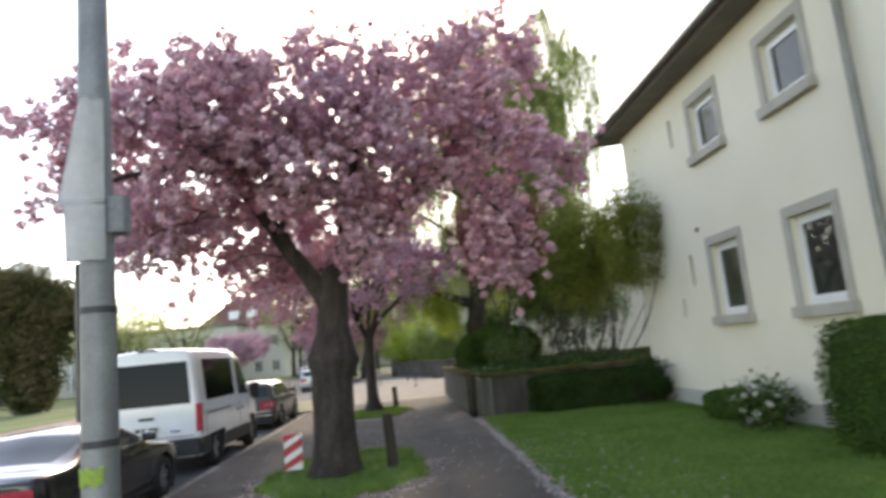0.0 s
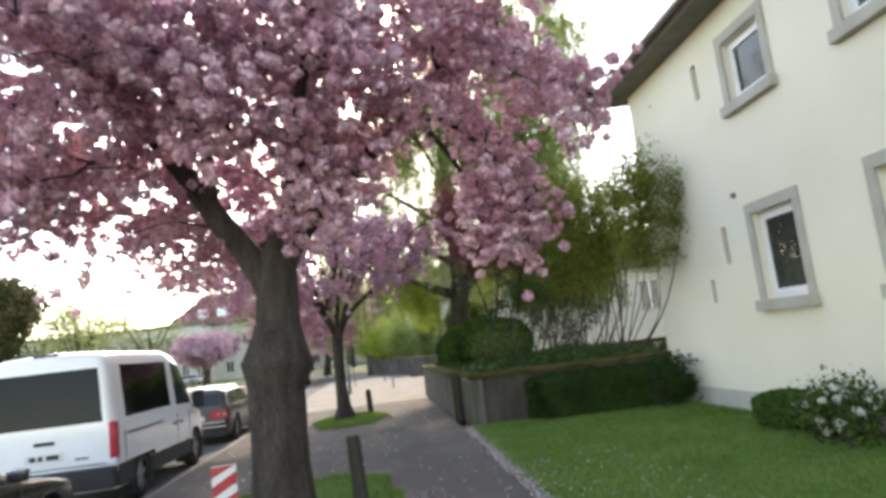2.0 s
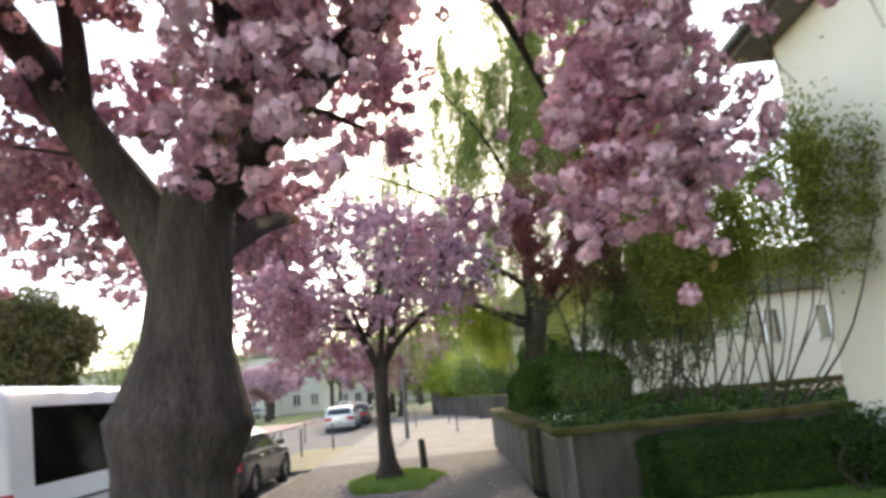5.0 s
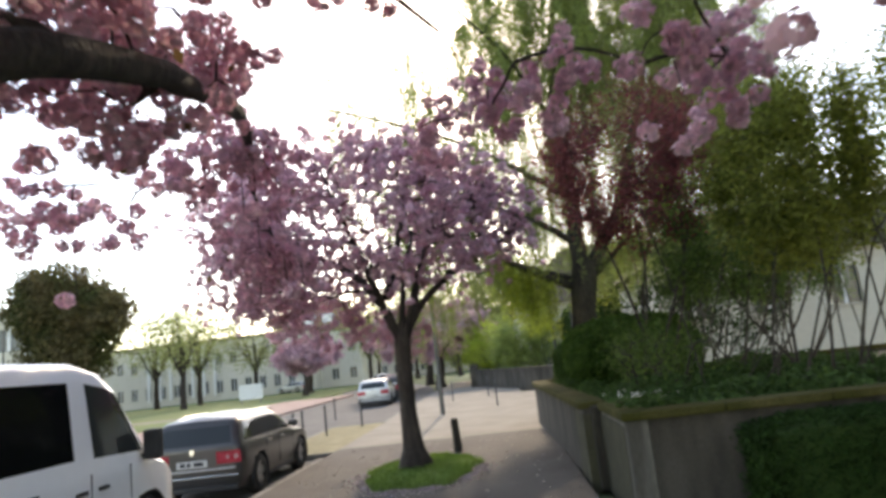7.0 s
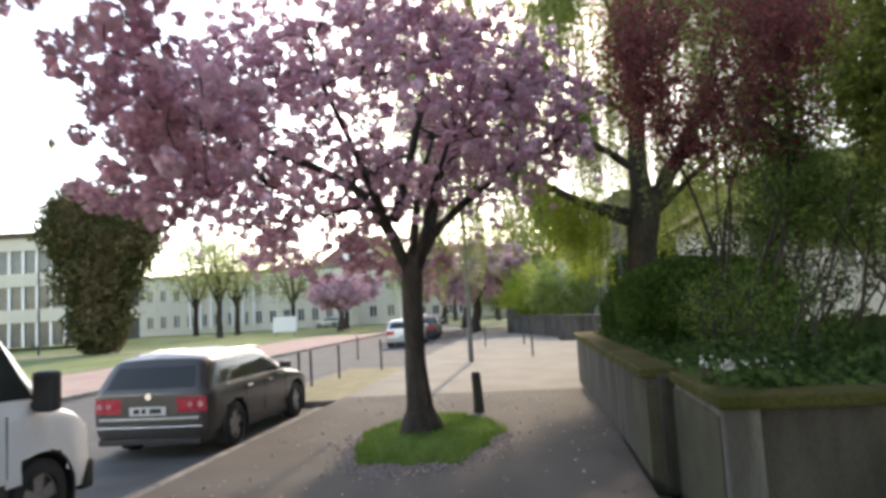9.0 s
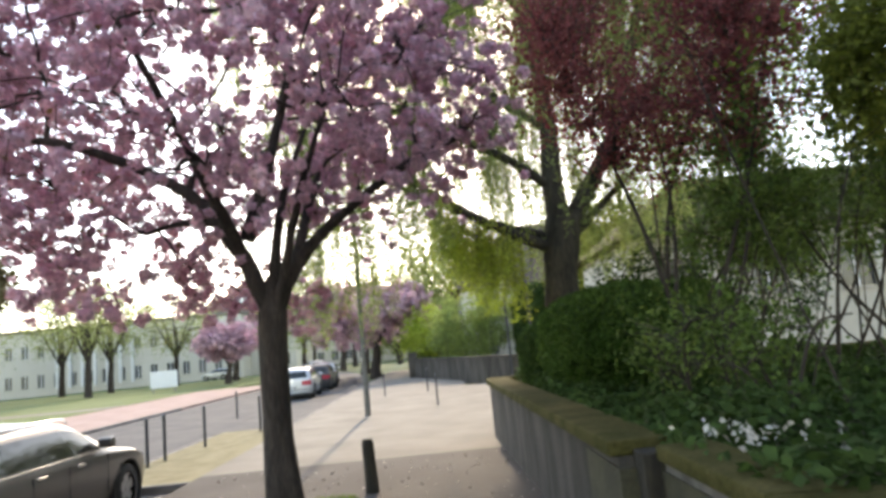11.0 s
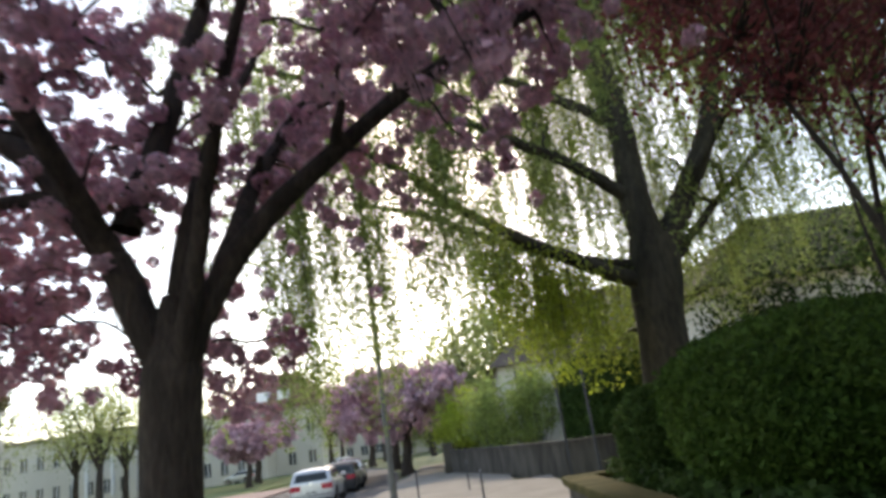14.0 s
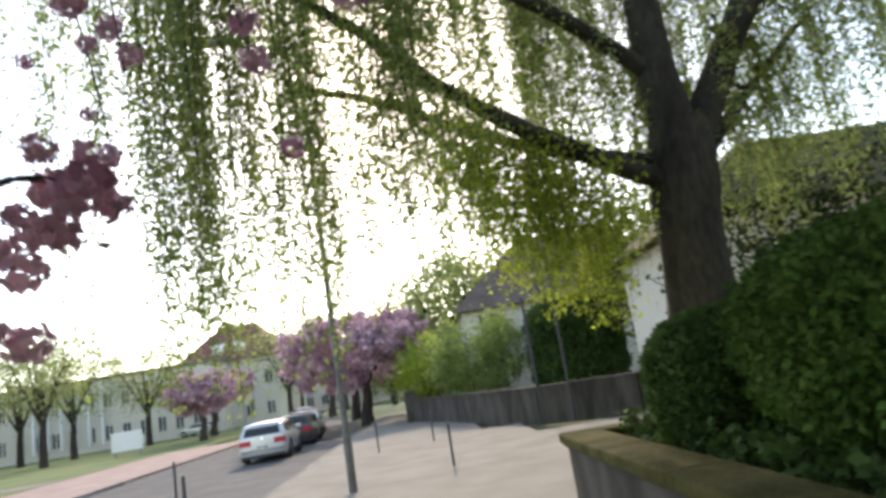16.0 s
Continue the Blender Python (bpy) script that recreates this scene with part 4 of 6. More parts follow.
        v, f = leaves(np.concatenate(pts), size, r, aspect=0.6)
        tagged(raw("hanging_foliage", v, f, M_BIRCHLEAF, th), "veil of small green leaves", kind="stuff")
        v, f = merge(strands)
        tagged(raw("twig_curtain", v, f, M_TWIG, th), kind="stuff")
    # denser lime clump under the long limb
    pts, strands = [], []
    for _ in range(170):
        u = r.uniform(0, 1)
        p = np.array([0.9 + 1.35 * u + r.normal() * 0.1, 24.2 + r.normal() * 0.5, 4.0 - 0.75 * u + r.normal() * 0.1])
        ln = r.uniform(0.7, 1.45) * (1.0 if u > 0.2 else 0.7)
        m = int(ln * 60)
        t = r.uniform(0, 1, m)
        pts.append(np.column_stack([p[0] + r.normal(size=m) * 0.05, p[1] + r.normal(size=m) * 0.05, p[2] - ln * t]))
        strands.append(ring_tube(np.array([p, p - [0, 0, ln * 0.5], p - [0.02, 0, ln]]), np.array([0.004, 0.003, 0.002]), 3))
    v, f = leaves(np.concatenate(pts), 0.06, r, aspect=0.5)
    tagged(raw("hanging_foliage", v, f, M_LIMELEAF, th), "dense lime green hanging leaves", kind="stuff")
    v, f = merge(strands)
    tagged(raw("twig_curtain", v, f, M_TWIG, th), kind="stuff")
    # big hanging curtains on the street side
    pts, strands = [], []
    for cx, cy, top, ln, n in ((-1.05, 22.7, 5.6, 3.75, 36), (-0.6, 22.9, 5.4, 3.5, 22), (-0.1, 23.2, 5.1, 3.0, 22), (0.4, 22.8, 5.6, 3.2, 20), (-1.75, 22.6, 5.6, 3.2, 9), (0.9, 22.6, 6.4, 3.4, 18)):
        for _ in range(int(n * 1.5)):
            p = np.array([cx + r.normal() * 0.22, cy + r.normal() * 0.3, top + r.normal() * 0.3])
            l2 = ln * r.uniform(0.6, 1.05)
            m = int(l2 * 88)
            t = r.uniform(0, 1, m)
            sway = r.normal() * 0.12
            pts.append(np.column_stack([p[0] + sway * t ** 2 + r.normal(size=m) * 0.045, p[1] + r.normal(size=m) * 0.045, p[2] - l2 * t]))
            strands.append(ring_tube(np.array([p, p + [sway * 0.25, 0, -l2 * 0.5], p + [sway, 0, -l2]]), np.array([0.005, 0.003, 0.002]), 3))
    v, f = leaves(np.concatenate(pts), 0.042, r, aspect=0.6)
    tagged(raw("hanging_foliage", v, f, M_BIRCHLEAF, th), "long curtains of small green leaves", kind="stuff")
    v, f = merge(strands)
    tagged(raw("twig_curtain", v, f, M_TWIG, th), kind="stuff")
    for ob in th.children:
        ob.data.transform(Matrix.Translation((-0.25, 0, 0)))


weeping_birch()


def shrub(name, label, category, seed, base, spread, crown, stems, n_twig, n_leaf, size, leaf_mat, floor=None, clump=0.12, group="", thick=1.0):
    """Many thin stems from the ground that open into a leafy crown."""
    r = np.random.default_rng(seed)
    th = thing(name, label, category, group=group)
    T = Tree(seed)
    c, rad = np.array(crown[0]), np.array(crown[1])
    for _ in range(stems):
        b = np.array(base) + np.array([r.uniform(-spread[0], spread[0]), r.uniform(-spread[1], spread[1]), 0])
        e = c + (b - np.array(base)) * 0.9 + r.normal(size=3) * rad * 0.3
        m = (b + e) / 2 + r.normal(size=3) * 0.24
        T.limb([b, m, e], thick * r.uniform(0.009, 0.024), 0.006, 6)
    tw = in_ellipsoid(r, n_twig, c, rad, 0.3, floor)
    T.tips = []
    T.reach(tw, 0.012, 0.003, 0.15, 0.15, 4, keep=False)
    v, f = merge(T.tubes)
    raw("stemwork", v, f, M_TWIG, th)
    pts = []
    for p in T.tips:
        m = r.poisson(n_leaf / len(T.tips))
        s = r.power(1.5, m) * (len(p) - 1)
        i = np.minimum(s.astype(int), len(p) - 2)
        pts.append(p[i] + (p[i + 1] - p[i]) * (s - i)[:, None] + r.normal(size=(m, 3)) * clump)
    v, f = leaves(np.concatenate(pts), size, r)
    tagged(raw("foliage", v, f, leaf_mat, th), kind="stuff")
    return th


shrub("tall_shrub", "tall yellow-green shrub with many thin bare stems", "shrub", 51, (4.3, 17.2, 0.8), (1.2, 0.9), ((4.9, 17.4, 3.85), (1.4, 1.5, 1.5)), 17, 420, 36000, 0.066, M_SHRUBLEAF, lambda w: 2.3)
shrub("tall_shrub", "yellow-green shrub leaning on the house corner", "shrub", 52, (4.9, 15.7, 0.8), (0.4, 0.25), ((5.2, 14.4, 3.9), (0.5, 1.15, 1.5)), 6, 190, 11000, 0.062, M_SHRUBLEAF, lambda w: 2.6)
shrub("tall_shrub", "loose green shrub behind the wall", "shrub", 53, (4.4, 19.6, 0.8), (1.4, 1.2), ((4.8, 19.8, 3.1), (1.8, 1.6, 1.4)), 15, 300, 14000, 0.066, M_GREENLEAF, lambda w: 2.3, thick=1.5)
shrub("tall_shrub", "airy green shrub behind the wall", "shrub", 54, (5.6, 22.0, 0.8), (1.4, 1.0), ((5.8, 22.0, 2.6), (1.9, 1.5, 1.2)), 14, 240, 9000, 0.066, M_GREENLEAF, lambda w: 2.3)
shrub("plum_tree", "red-leaved ornamental plum with dark purple foliage", "tree", 55, (3.1, 20.0, 0.8), (0.25, 0.25), ((3.4, 19.9, 4.85), (2.1, 1.8, 1.65)), 6, 460, 24000, 0.062, M_PLUMLEAF, lambda w: 3.2, thick=2.0)


def clipped(name, label, seed, lo, hi, n, size, material, rounded=0.35, category="hedge", group=""):
    """A clipped bush: a dark core as inner shade, and a skin of many small leaves."""
    r = np.random.default_rng(seed)
    th = thing(name, label, category, group=group)
    lo, hi = np.array(lo, float), np.array(hi, float)
    c, h = (lo + hi) / 2, (hi - lo) / 2
    p = r.normal(size=(n, 3))
    k = 2 / max(rounded, 0.05)
    q = p / (np.sum(np.abs(p) ** k, axis=1) ** (1 / k))[:, None]
    q[:, 2] = np.where(q[:, 2] < -0.98, -0.98, q[:, 2])
    lump = np.array([noise.noise(Vector(v * np.array(h) * 2.4 + c)) for v in q])
    depth = 1 + 0.07 * lump + r.normal(size=n) * 0.025 - r.exponential(0.03, n)
    pts = c + q * h * depth[:, None]
    v, f = leaves(pts, size, r, aspect=0.6)
    tagged(raw("foliage", v, f, material, th), kind="stuff")
    # solid dark body stands in for the gloom between the twigs
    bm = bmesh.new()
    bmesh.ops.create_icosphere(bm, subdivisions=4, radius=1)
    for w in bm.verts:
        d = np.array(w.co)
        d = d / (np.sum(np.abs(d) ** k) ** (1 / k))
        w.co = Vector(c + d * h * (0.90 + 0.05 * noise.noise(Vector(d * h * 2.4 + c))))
    part("shade_core", bm, M_DARKLEAF, th, "solid fill for the shaded inside")
    return th


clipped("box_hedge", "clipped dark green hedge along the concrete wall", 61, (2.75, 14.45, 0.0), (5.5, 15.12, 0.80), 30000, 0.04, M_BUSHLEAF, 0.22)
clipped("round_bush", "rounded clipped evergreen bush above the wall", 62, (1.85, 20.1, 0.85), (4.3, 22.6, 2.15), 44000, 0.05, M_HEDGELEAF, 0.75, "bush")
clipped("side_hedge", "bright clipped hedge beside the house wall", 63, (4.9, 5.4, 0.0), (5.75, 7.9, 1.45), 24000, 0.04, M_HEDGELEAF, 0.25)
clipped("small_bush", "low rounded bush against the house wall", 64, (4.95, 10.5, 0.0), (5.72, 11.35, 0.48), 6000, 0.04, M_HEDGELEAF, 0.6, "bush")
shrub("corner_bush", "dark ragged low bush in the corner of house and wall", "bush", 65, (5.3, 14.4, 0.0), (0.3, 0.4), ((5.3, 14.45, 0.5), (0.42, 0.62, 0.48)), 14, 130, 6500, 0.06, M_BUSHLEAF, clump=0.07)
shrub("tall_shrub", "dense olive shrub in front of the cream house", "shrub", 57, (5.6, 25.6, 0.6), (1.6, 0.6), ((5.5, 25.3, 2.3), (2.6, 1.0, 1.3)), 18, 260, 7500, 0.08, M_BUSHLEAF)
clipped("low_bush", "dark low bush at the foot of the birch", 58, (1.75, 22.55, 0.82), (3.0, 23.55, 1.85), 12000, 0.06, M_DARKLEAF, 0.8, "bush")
shrub("tall_shrub", "low loose green shrub just behind the wall", "shrub", 66, (2.9, 18.6, 0.8), (0.6, 0.9), ((2.9, 18.6, 1.45), (0.8, 1.2, 0.4)), 14, 120, 2600, 0.055, M_GREENLEAF)
fl = shrub("flowering_shrub", "low shrub with pale flower clusters by the house", "shrub", 67, (5.2, 9.7, 0.0), (0.35, 0.4), ((5.2, 9.7, 0.38), (0.48, 0.62, 0.34)), 14, 90, 1600, 0.075, M_HEDGELEAF, clump=0.08)
rr = np.random.default_rng(68)
v, f = pompoms(in_ellipsoid(rr, 45, (5.15, 9.7, 0.40), (0.5, 0.62, 0.28), 0.6), 0.045, rr, 9)
tagged(raw("flower_mass", v, f, M_WHITEFLOWER, fl), "dusty pale flower heads", kind="stuff")

# ivy and low plants over the raised beds
rr = np.random.default_rng(70)
n = 26000
xy = np.column_stack([1.78 + rr.power(0.8, n) * 5.0, rr.uniform(15.4, 24.3, n)])
z = 0.84 + np.array([max(0, 0.14 + 0.2 * noise.noise(Vector((a * 1.3, b * 1.3, 0)))) for a, b in xy]) * rr.uniform(0.1, 1.3, n)
v, f = leaves(np.column_stack([xy, z]), 0.075, rr, flat=0.6, aspect=0.75)
tagged(raw("ground_ivy", v, f, M_DARKLEAF), "low ivy and weeds covering the raised bed", "ivy", kind="stuff")
v, f = leaves(np.column_stack([rr.normal(2.2, 0.16, 70), rr.normal(16.6, 0.22, 70), 0.98 + rr.normal(0, 0.03, 70)]), 0.05, rr)
tagged(raw("pale_ground_plant", v, f, M_WHITEFLOWER), "pale variegated plant on the bed", "plant", kind="stuff")


def far_tree(seed, x, y, h, wide, low, n, label, material=None, z=0.0, size=0.28, stems=1):
    r = np.random.default_rng(seed)
    th = thing("street_tree", label, "tree", group="trees across the lawn")
    trunk_mesh("trunk", [(x, y, z - 0.2), (x, y, z + low * 0.5), (x + 0.1, y, z + low), (x + 0.1, y, z + low + (h - low) * 0.4)], [0.34, 0.26, 0.22, 0.14], th, M_BARK, seed=seed, sides=12, steps=3)
    T = Tree(seed)
    for a in np.linspace(0, 2 * math.pi, 5, endpoint=False):
        T.limb([(x, y, z + low * 0.85), (x + wide * 0.18 * math.cos(a), y + wide * 0.18 * math.sin(a), z + low + (h - low) * 0.35), (x + wide * 0.33 * math.cos(a), y + wide * 0.33 * math.sin(a), z + low + (h - low) * 0.7)], 0.13, 0.04, 6)
    T.tips = []
    tg = in_ellipsoid(r, 110, (x, y, z + (h + low) / 2), (wide / 2, wide / 2, (h - low) / 2), 0.35)
    T.reach(tg, 0.04, 0.01, 0.15, 0.15, 4, keep=False)
    v, f = merge(T.tubes)
    raw("branchwork", v, f, M_BARK, th)
    i = r.integers(0, len(T.tips), n)
    pts = np.array([T.tips[k][-1 - int(2 * r.random())] for k in i]) + r.normal(size=(n, 3)) * wide * 0.075
    v, f = leaves(pts, size, r, aspect=0.8)
    tagged(raw("crown", v, f, material or M_FARLEAF, th), kind="stuff")
    return th

# ---- vehicles ----
def wheel(parent, x, y, r, side, width=0.2, spokes=5):
    bm = bmesh.new()
    prof = [(0.62 * r, -width / 2), (0.9 * r, -width / 2), (r, -width * 0.36), (r, width * 0.36), (0.9 * r, width / 2), (0.62 * r, width / 2)]
    n = 32
    rings = [[bm.verts.new((side * t, q * math.cos(a), q * math.sin(a))) for a in np.linspace(0, 2 * math.pi, n, endpoint=False)] for q, t in prof]
    for a, b in zip(rings, rings[1:]):
        for i in range(n):
            bm.faces.new([a[i], a[(i + 1) % n], b[(i + 1) % n], b[i]])
    hub = part("wheel", boxed(-0.06, 0.06, -0.06, 0.06, -0.06, 0.06, 0.02), M_DARKSTEEL, parent)
    hub.matrix_basis = pose(x - side * width / 2, y, r)
    part("tyre", bm, M_TYRE, hub, smooth=True)
    bm = bmesh.new()
    t = width * 0.34
    bmesh.ops.create_cone(bm, cap_ends=True, segments=28, radius1=0.63 * r, radius2=0.63 * r, depth=0.02, matrix=Matrix.Translation((side * t * 0.6, 0, 0)) @ Matrix.Rotation(radians(90), 4, "Y"))
    part("brake_disc", bm, M_DARKSTEEL, hub)
    bm = bmesh.new()
    for k in range(spokes):
        a = 2 * math.pi * k / spokes
        m = Matrix.Rotation(a, 4, "X")
        vs = [bm.verts.new(m @ Vector(v)) for v in ((side * t, -0.045, 0.0), (side * t, 0.045, 0.0), (side * (t + 0.01), 0.065, 0.6 * r), (side * (t + 0.01), -0.065, 0.6 * r))]
        bm.faces.new(vs)
    bmesh.ops.create_cone(bm, cap_ends=True, segments=20, radius1=0.16 * r, radius2=0.13 * r, depth=0.03, matrix=Matrix.Translation((side * t, 0, 0)) @ Matrix.Rotation(radians(90), 4, "Y"))
    for k in range(28):
        a, b = 2 * math.pi * k / 28, 2 * math.pi * (k + 1) / 28
        bm.faces.new([bm.verts.new((side * (t + 0.012), q * math.cos(c), q * math.sin(c))) for q, c in ((0.57 * r, a), (0.66 * r, a), (0.66 * r, b), (0.57 * r, b))])
    part("rim", bm, M_RIM, hub)
    return hub


def plate(parent, y, z, tilt=0, front=False):
    p = part("number_plate", boxed(-0.25, 0.25, -0.012, 0.0, -0.055, 0.055, 0.004), M_PLATE, parent, "white plate")
    p.matrix_basis = pose(0, y, z, tilt, 0, 0)
    for k, (a, b) in enumerate(((-0.19, -0.11), (-0.08, -0.02), (0.03, 0.19))):
        part("bar", boxed(a, b, -0.016, -0.013, -0.03, 0.03), M_INK, p)


BX, ROWS_Z = (0.90, 0.97, 1.0, 0.985), (0.20, 0.34, 0.58, 0.78)


def car_grid(stations, w, bx, bz, tumble, n=4, soften=2):
    """A flank-to-roof grid. A station is (y low, y up, width, belt z, roof zs or None); it gives eight points from sill to roof middle."""
    g = []
    for yl, yu, ws, zb, top in stations:
        h = w * ws
        row = [(h * bx[k], yl + (0.05 if k == 0 else 0.0), min(bz[k], zb - (0.34, 0.24, 0.13, 0.045)[k])) for k in range(4)]
        if top:
            z5, z6, z7 = top
            x4 = h * 0.955
            row += [(x4, yl, zb), (x4 - tumble * (z5 - zb), yl + (yu - yl) * 0.86, z5), (x4 - tumble * (z6 - zb) - 0.07, yu, z6), (0, yu, z7)]
        else:
            row += [(h * 0.95, yl, zb - 0.012), (h * 0.80, yl + 0.01, zb + 0.012), (h * 0.5, yl + 0.02, zb + 0.022), (0, yl + 0.02, zb + 0.03)]
        g.append(row)
    g = np.array(g)
    for ax in (0, 1):
        m = g.shape[ax]
        t = np.linspace(0, m - 1, (m - 1) * n + 1)
        i = np.minimum(t.astype(int), m - 2)
        f = (t - i).reshape((-1, 1, 1) if ax == 0 else (1, -1, 1))
        g = np.take(g, i, ax) * (1 - f) + np.take(g, i + 1, ax) * f
    for _ in range(soften):
        q = g.copy()
        q[1:-1] = (g[:-2] + 2 * g[1:-1] + g[2:]) / 4
        g = q.copy()
        g[:, 1:-1] = (q[:, :-2] + 2 * q[:, 1:-1] + q[:, 2:]) / 4
    return g


def car_shell(th, paint, glass_mat, g, wheels, r, side_win, screen, rear_screen, cap_window, tail_rows, n=4, lamp=None, cols=12, bulge=0.05, front_door=""):
    """Splits the grid into body, windows and lamps, with round wheel openings; each is a part of its own."""
    S, K = g.shape[:2]
    R = r * 1.16
    G = g.copy()
    for wy in wheels:
        d = G[:, :, 1:] - np.array([wy, r])
        q = np.linalg.norm(d, axis=2)
        near = (np.abs(q - R) < 0.034) & (G[:, :, 2] < 0.9)
        G[:, :, 1:] = np.where(near[..., None], np.array([wy, r]) + d / np.maximum(q, 1e-6)[..., None] * R, G[:, :, 1:])
    bins = {}
    for s in range(S - 1):
        for k in range(K - 1):
            c_ = (G[s, k] + G[s + 1, k] + G[s, k + 1] + G[s + 1, k + 1]) / 4
            if c_[2] < 0.9 and any(math.hypot(c_[1] - wy, c_[2] - r) < R for wy in wheels):
                continue
            si, ki = s // n, k // n
            kind = "body"
            if ki == 4 and si in side_win:
                kind = "side_window%d" % si
            elif ki == 6 and si == screen or ki == 5 and si == screen and k % n >= 2:
                kind = "windscreen"
            elif rear_screen is not None and (ki == 6 and si == rear_screen or ki == 5 and si == rear_screen and k % n >= 2):
                kind = "rear_window"
            for sd in (1, -1):
                q = [G[s, k], G[s + 1, k], G[s + 1, k + 1], G[s, k + 1]]
                q = [np.array([p[0] * sd, p[1], p[2]]) for p in (q if sd > 0 else q[::-1])]
                bins.setdefault(kind + ("" if kind in ("body", "windscreen", "rear_window") else "_%d" % sd), []).append(q)
    for end, ring, out in ((0, G[0], -1), (1, G[-1], 1)):
        for k in range(K - 1):
            ki = k // n
            for j in range(cols):
                def pt(kk, u):
                    x, y, z = ring[kk]
                    return np.array([x * u, y + out * bulge * (1 - u * u) * min(1, x / 0.4), z])
                u0, u1 = 1 - 2 * j / cols, 1 - 2 * (j + 1) / cols
                q = [pt(k, u0), pt(k, u1), pt(k + 1, u1), pt(k + 1, u0)]
                if out > 0:
                    q = q[::-1]
                kind = "body"
                side = 1 if j < cols / 2 else -1
                edge = min(j, cols - 1 - j)
                if end == 0 and cap_window and ki == 4 and edge >= 1:
                    kind = "rear_window"
                elif end == 0 and ki in tail_rows and edge < lamp:
                    kind = "tail_light_%d" % side
                elif end == 1 and ki == 2 and edge < 3:
                    kind = "headlight_%d" % side
                elif end == 1 and ki == 1 and edge >= 3:
                    kind = "grille"
                bins.setdefault(kind, []).append(q[::-1])
    mats = {"body": paint, "side": glass_mat, "wind": glass_mat, "rear": glass_mat, "tail": M_REDLIGHT, "head": M_PALELIGHT, "gril": M_TRIM}
    for kind, quads in bins.items():
        bm = bmesh.new()
        for q in quads:
            bm.faces.new([bm.verts.new(p) for p in q])
        bmesh.ops.remove_doubles(bm, verts=bm.verts, dist=0.0004)
        bmesh.ops.recalc_face_normals(bm, faces=bm.faces)
        name = kind.rstrip("-0123456789").rstrip("_").rstrip("0123456789")
        part(name, bm, M_CARGLASS2 if kind[:12] == front_door else mats[kind[:4]], th, {"tail_light": "red lamp cluster", "headlight": "clear lamp"}.get(name, ""), smooth=True)
    W = float(G[:, :, 0].max())
    for wy in wheels:
        for sd in (1, -1):
            bm = bmesh.new()
            a = np.linspace(radians(-35), radians(215), 26)
            x0, x1 = sd * (W - 0.30), sd * (W - 0.006)
            rows = [[bm.verts.new((x, wy + q * math.cos(t), r + q * math.sin(t))) for t in a] for x, q in ((x0, R * 0.96), (x1, R * 0.995), (x1 + sd * 0.004, R * 1.04), (x1 - sd * 0.03, R * 1.05))]
            for p, q in zip(rows, rows[1:]):
                for i in range(25):
                    bm.faces.new([p[i], p[i + 1], q[i + 1], q[i]])
            back = [bm.verts.new((x0, wy, r))]
            for i in range(25):
                bm.faces.new([rows[0][i], rows[0][i + 1], back[0]])
            part("wheel_arch", bm, M_TRIM, th)
            wheel(th, sd * (W - 0.012), wy, r, sd)
    return W


def flank_strip(th, name, y0, y1, z0, z1, x, material, thick=0.014, tilt=0.0):
    for sd in (1, -1):
        part(name, boxed(min(sd * (x - 0.03), sd * (x + thick)), max(sd * (x - 0.03), sd * (x + thick)), y0, y1, z0, z1, 0.005), material, th)


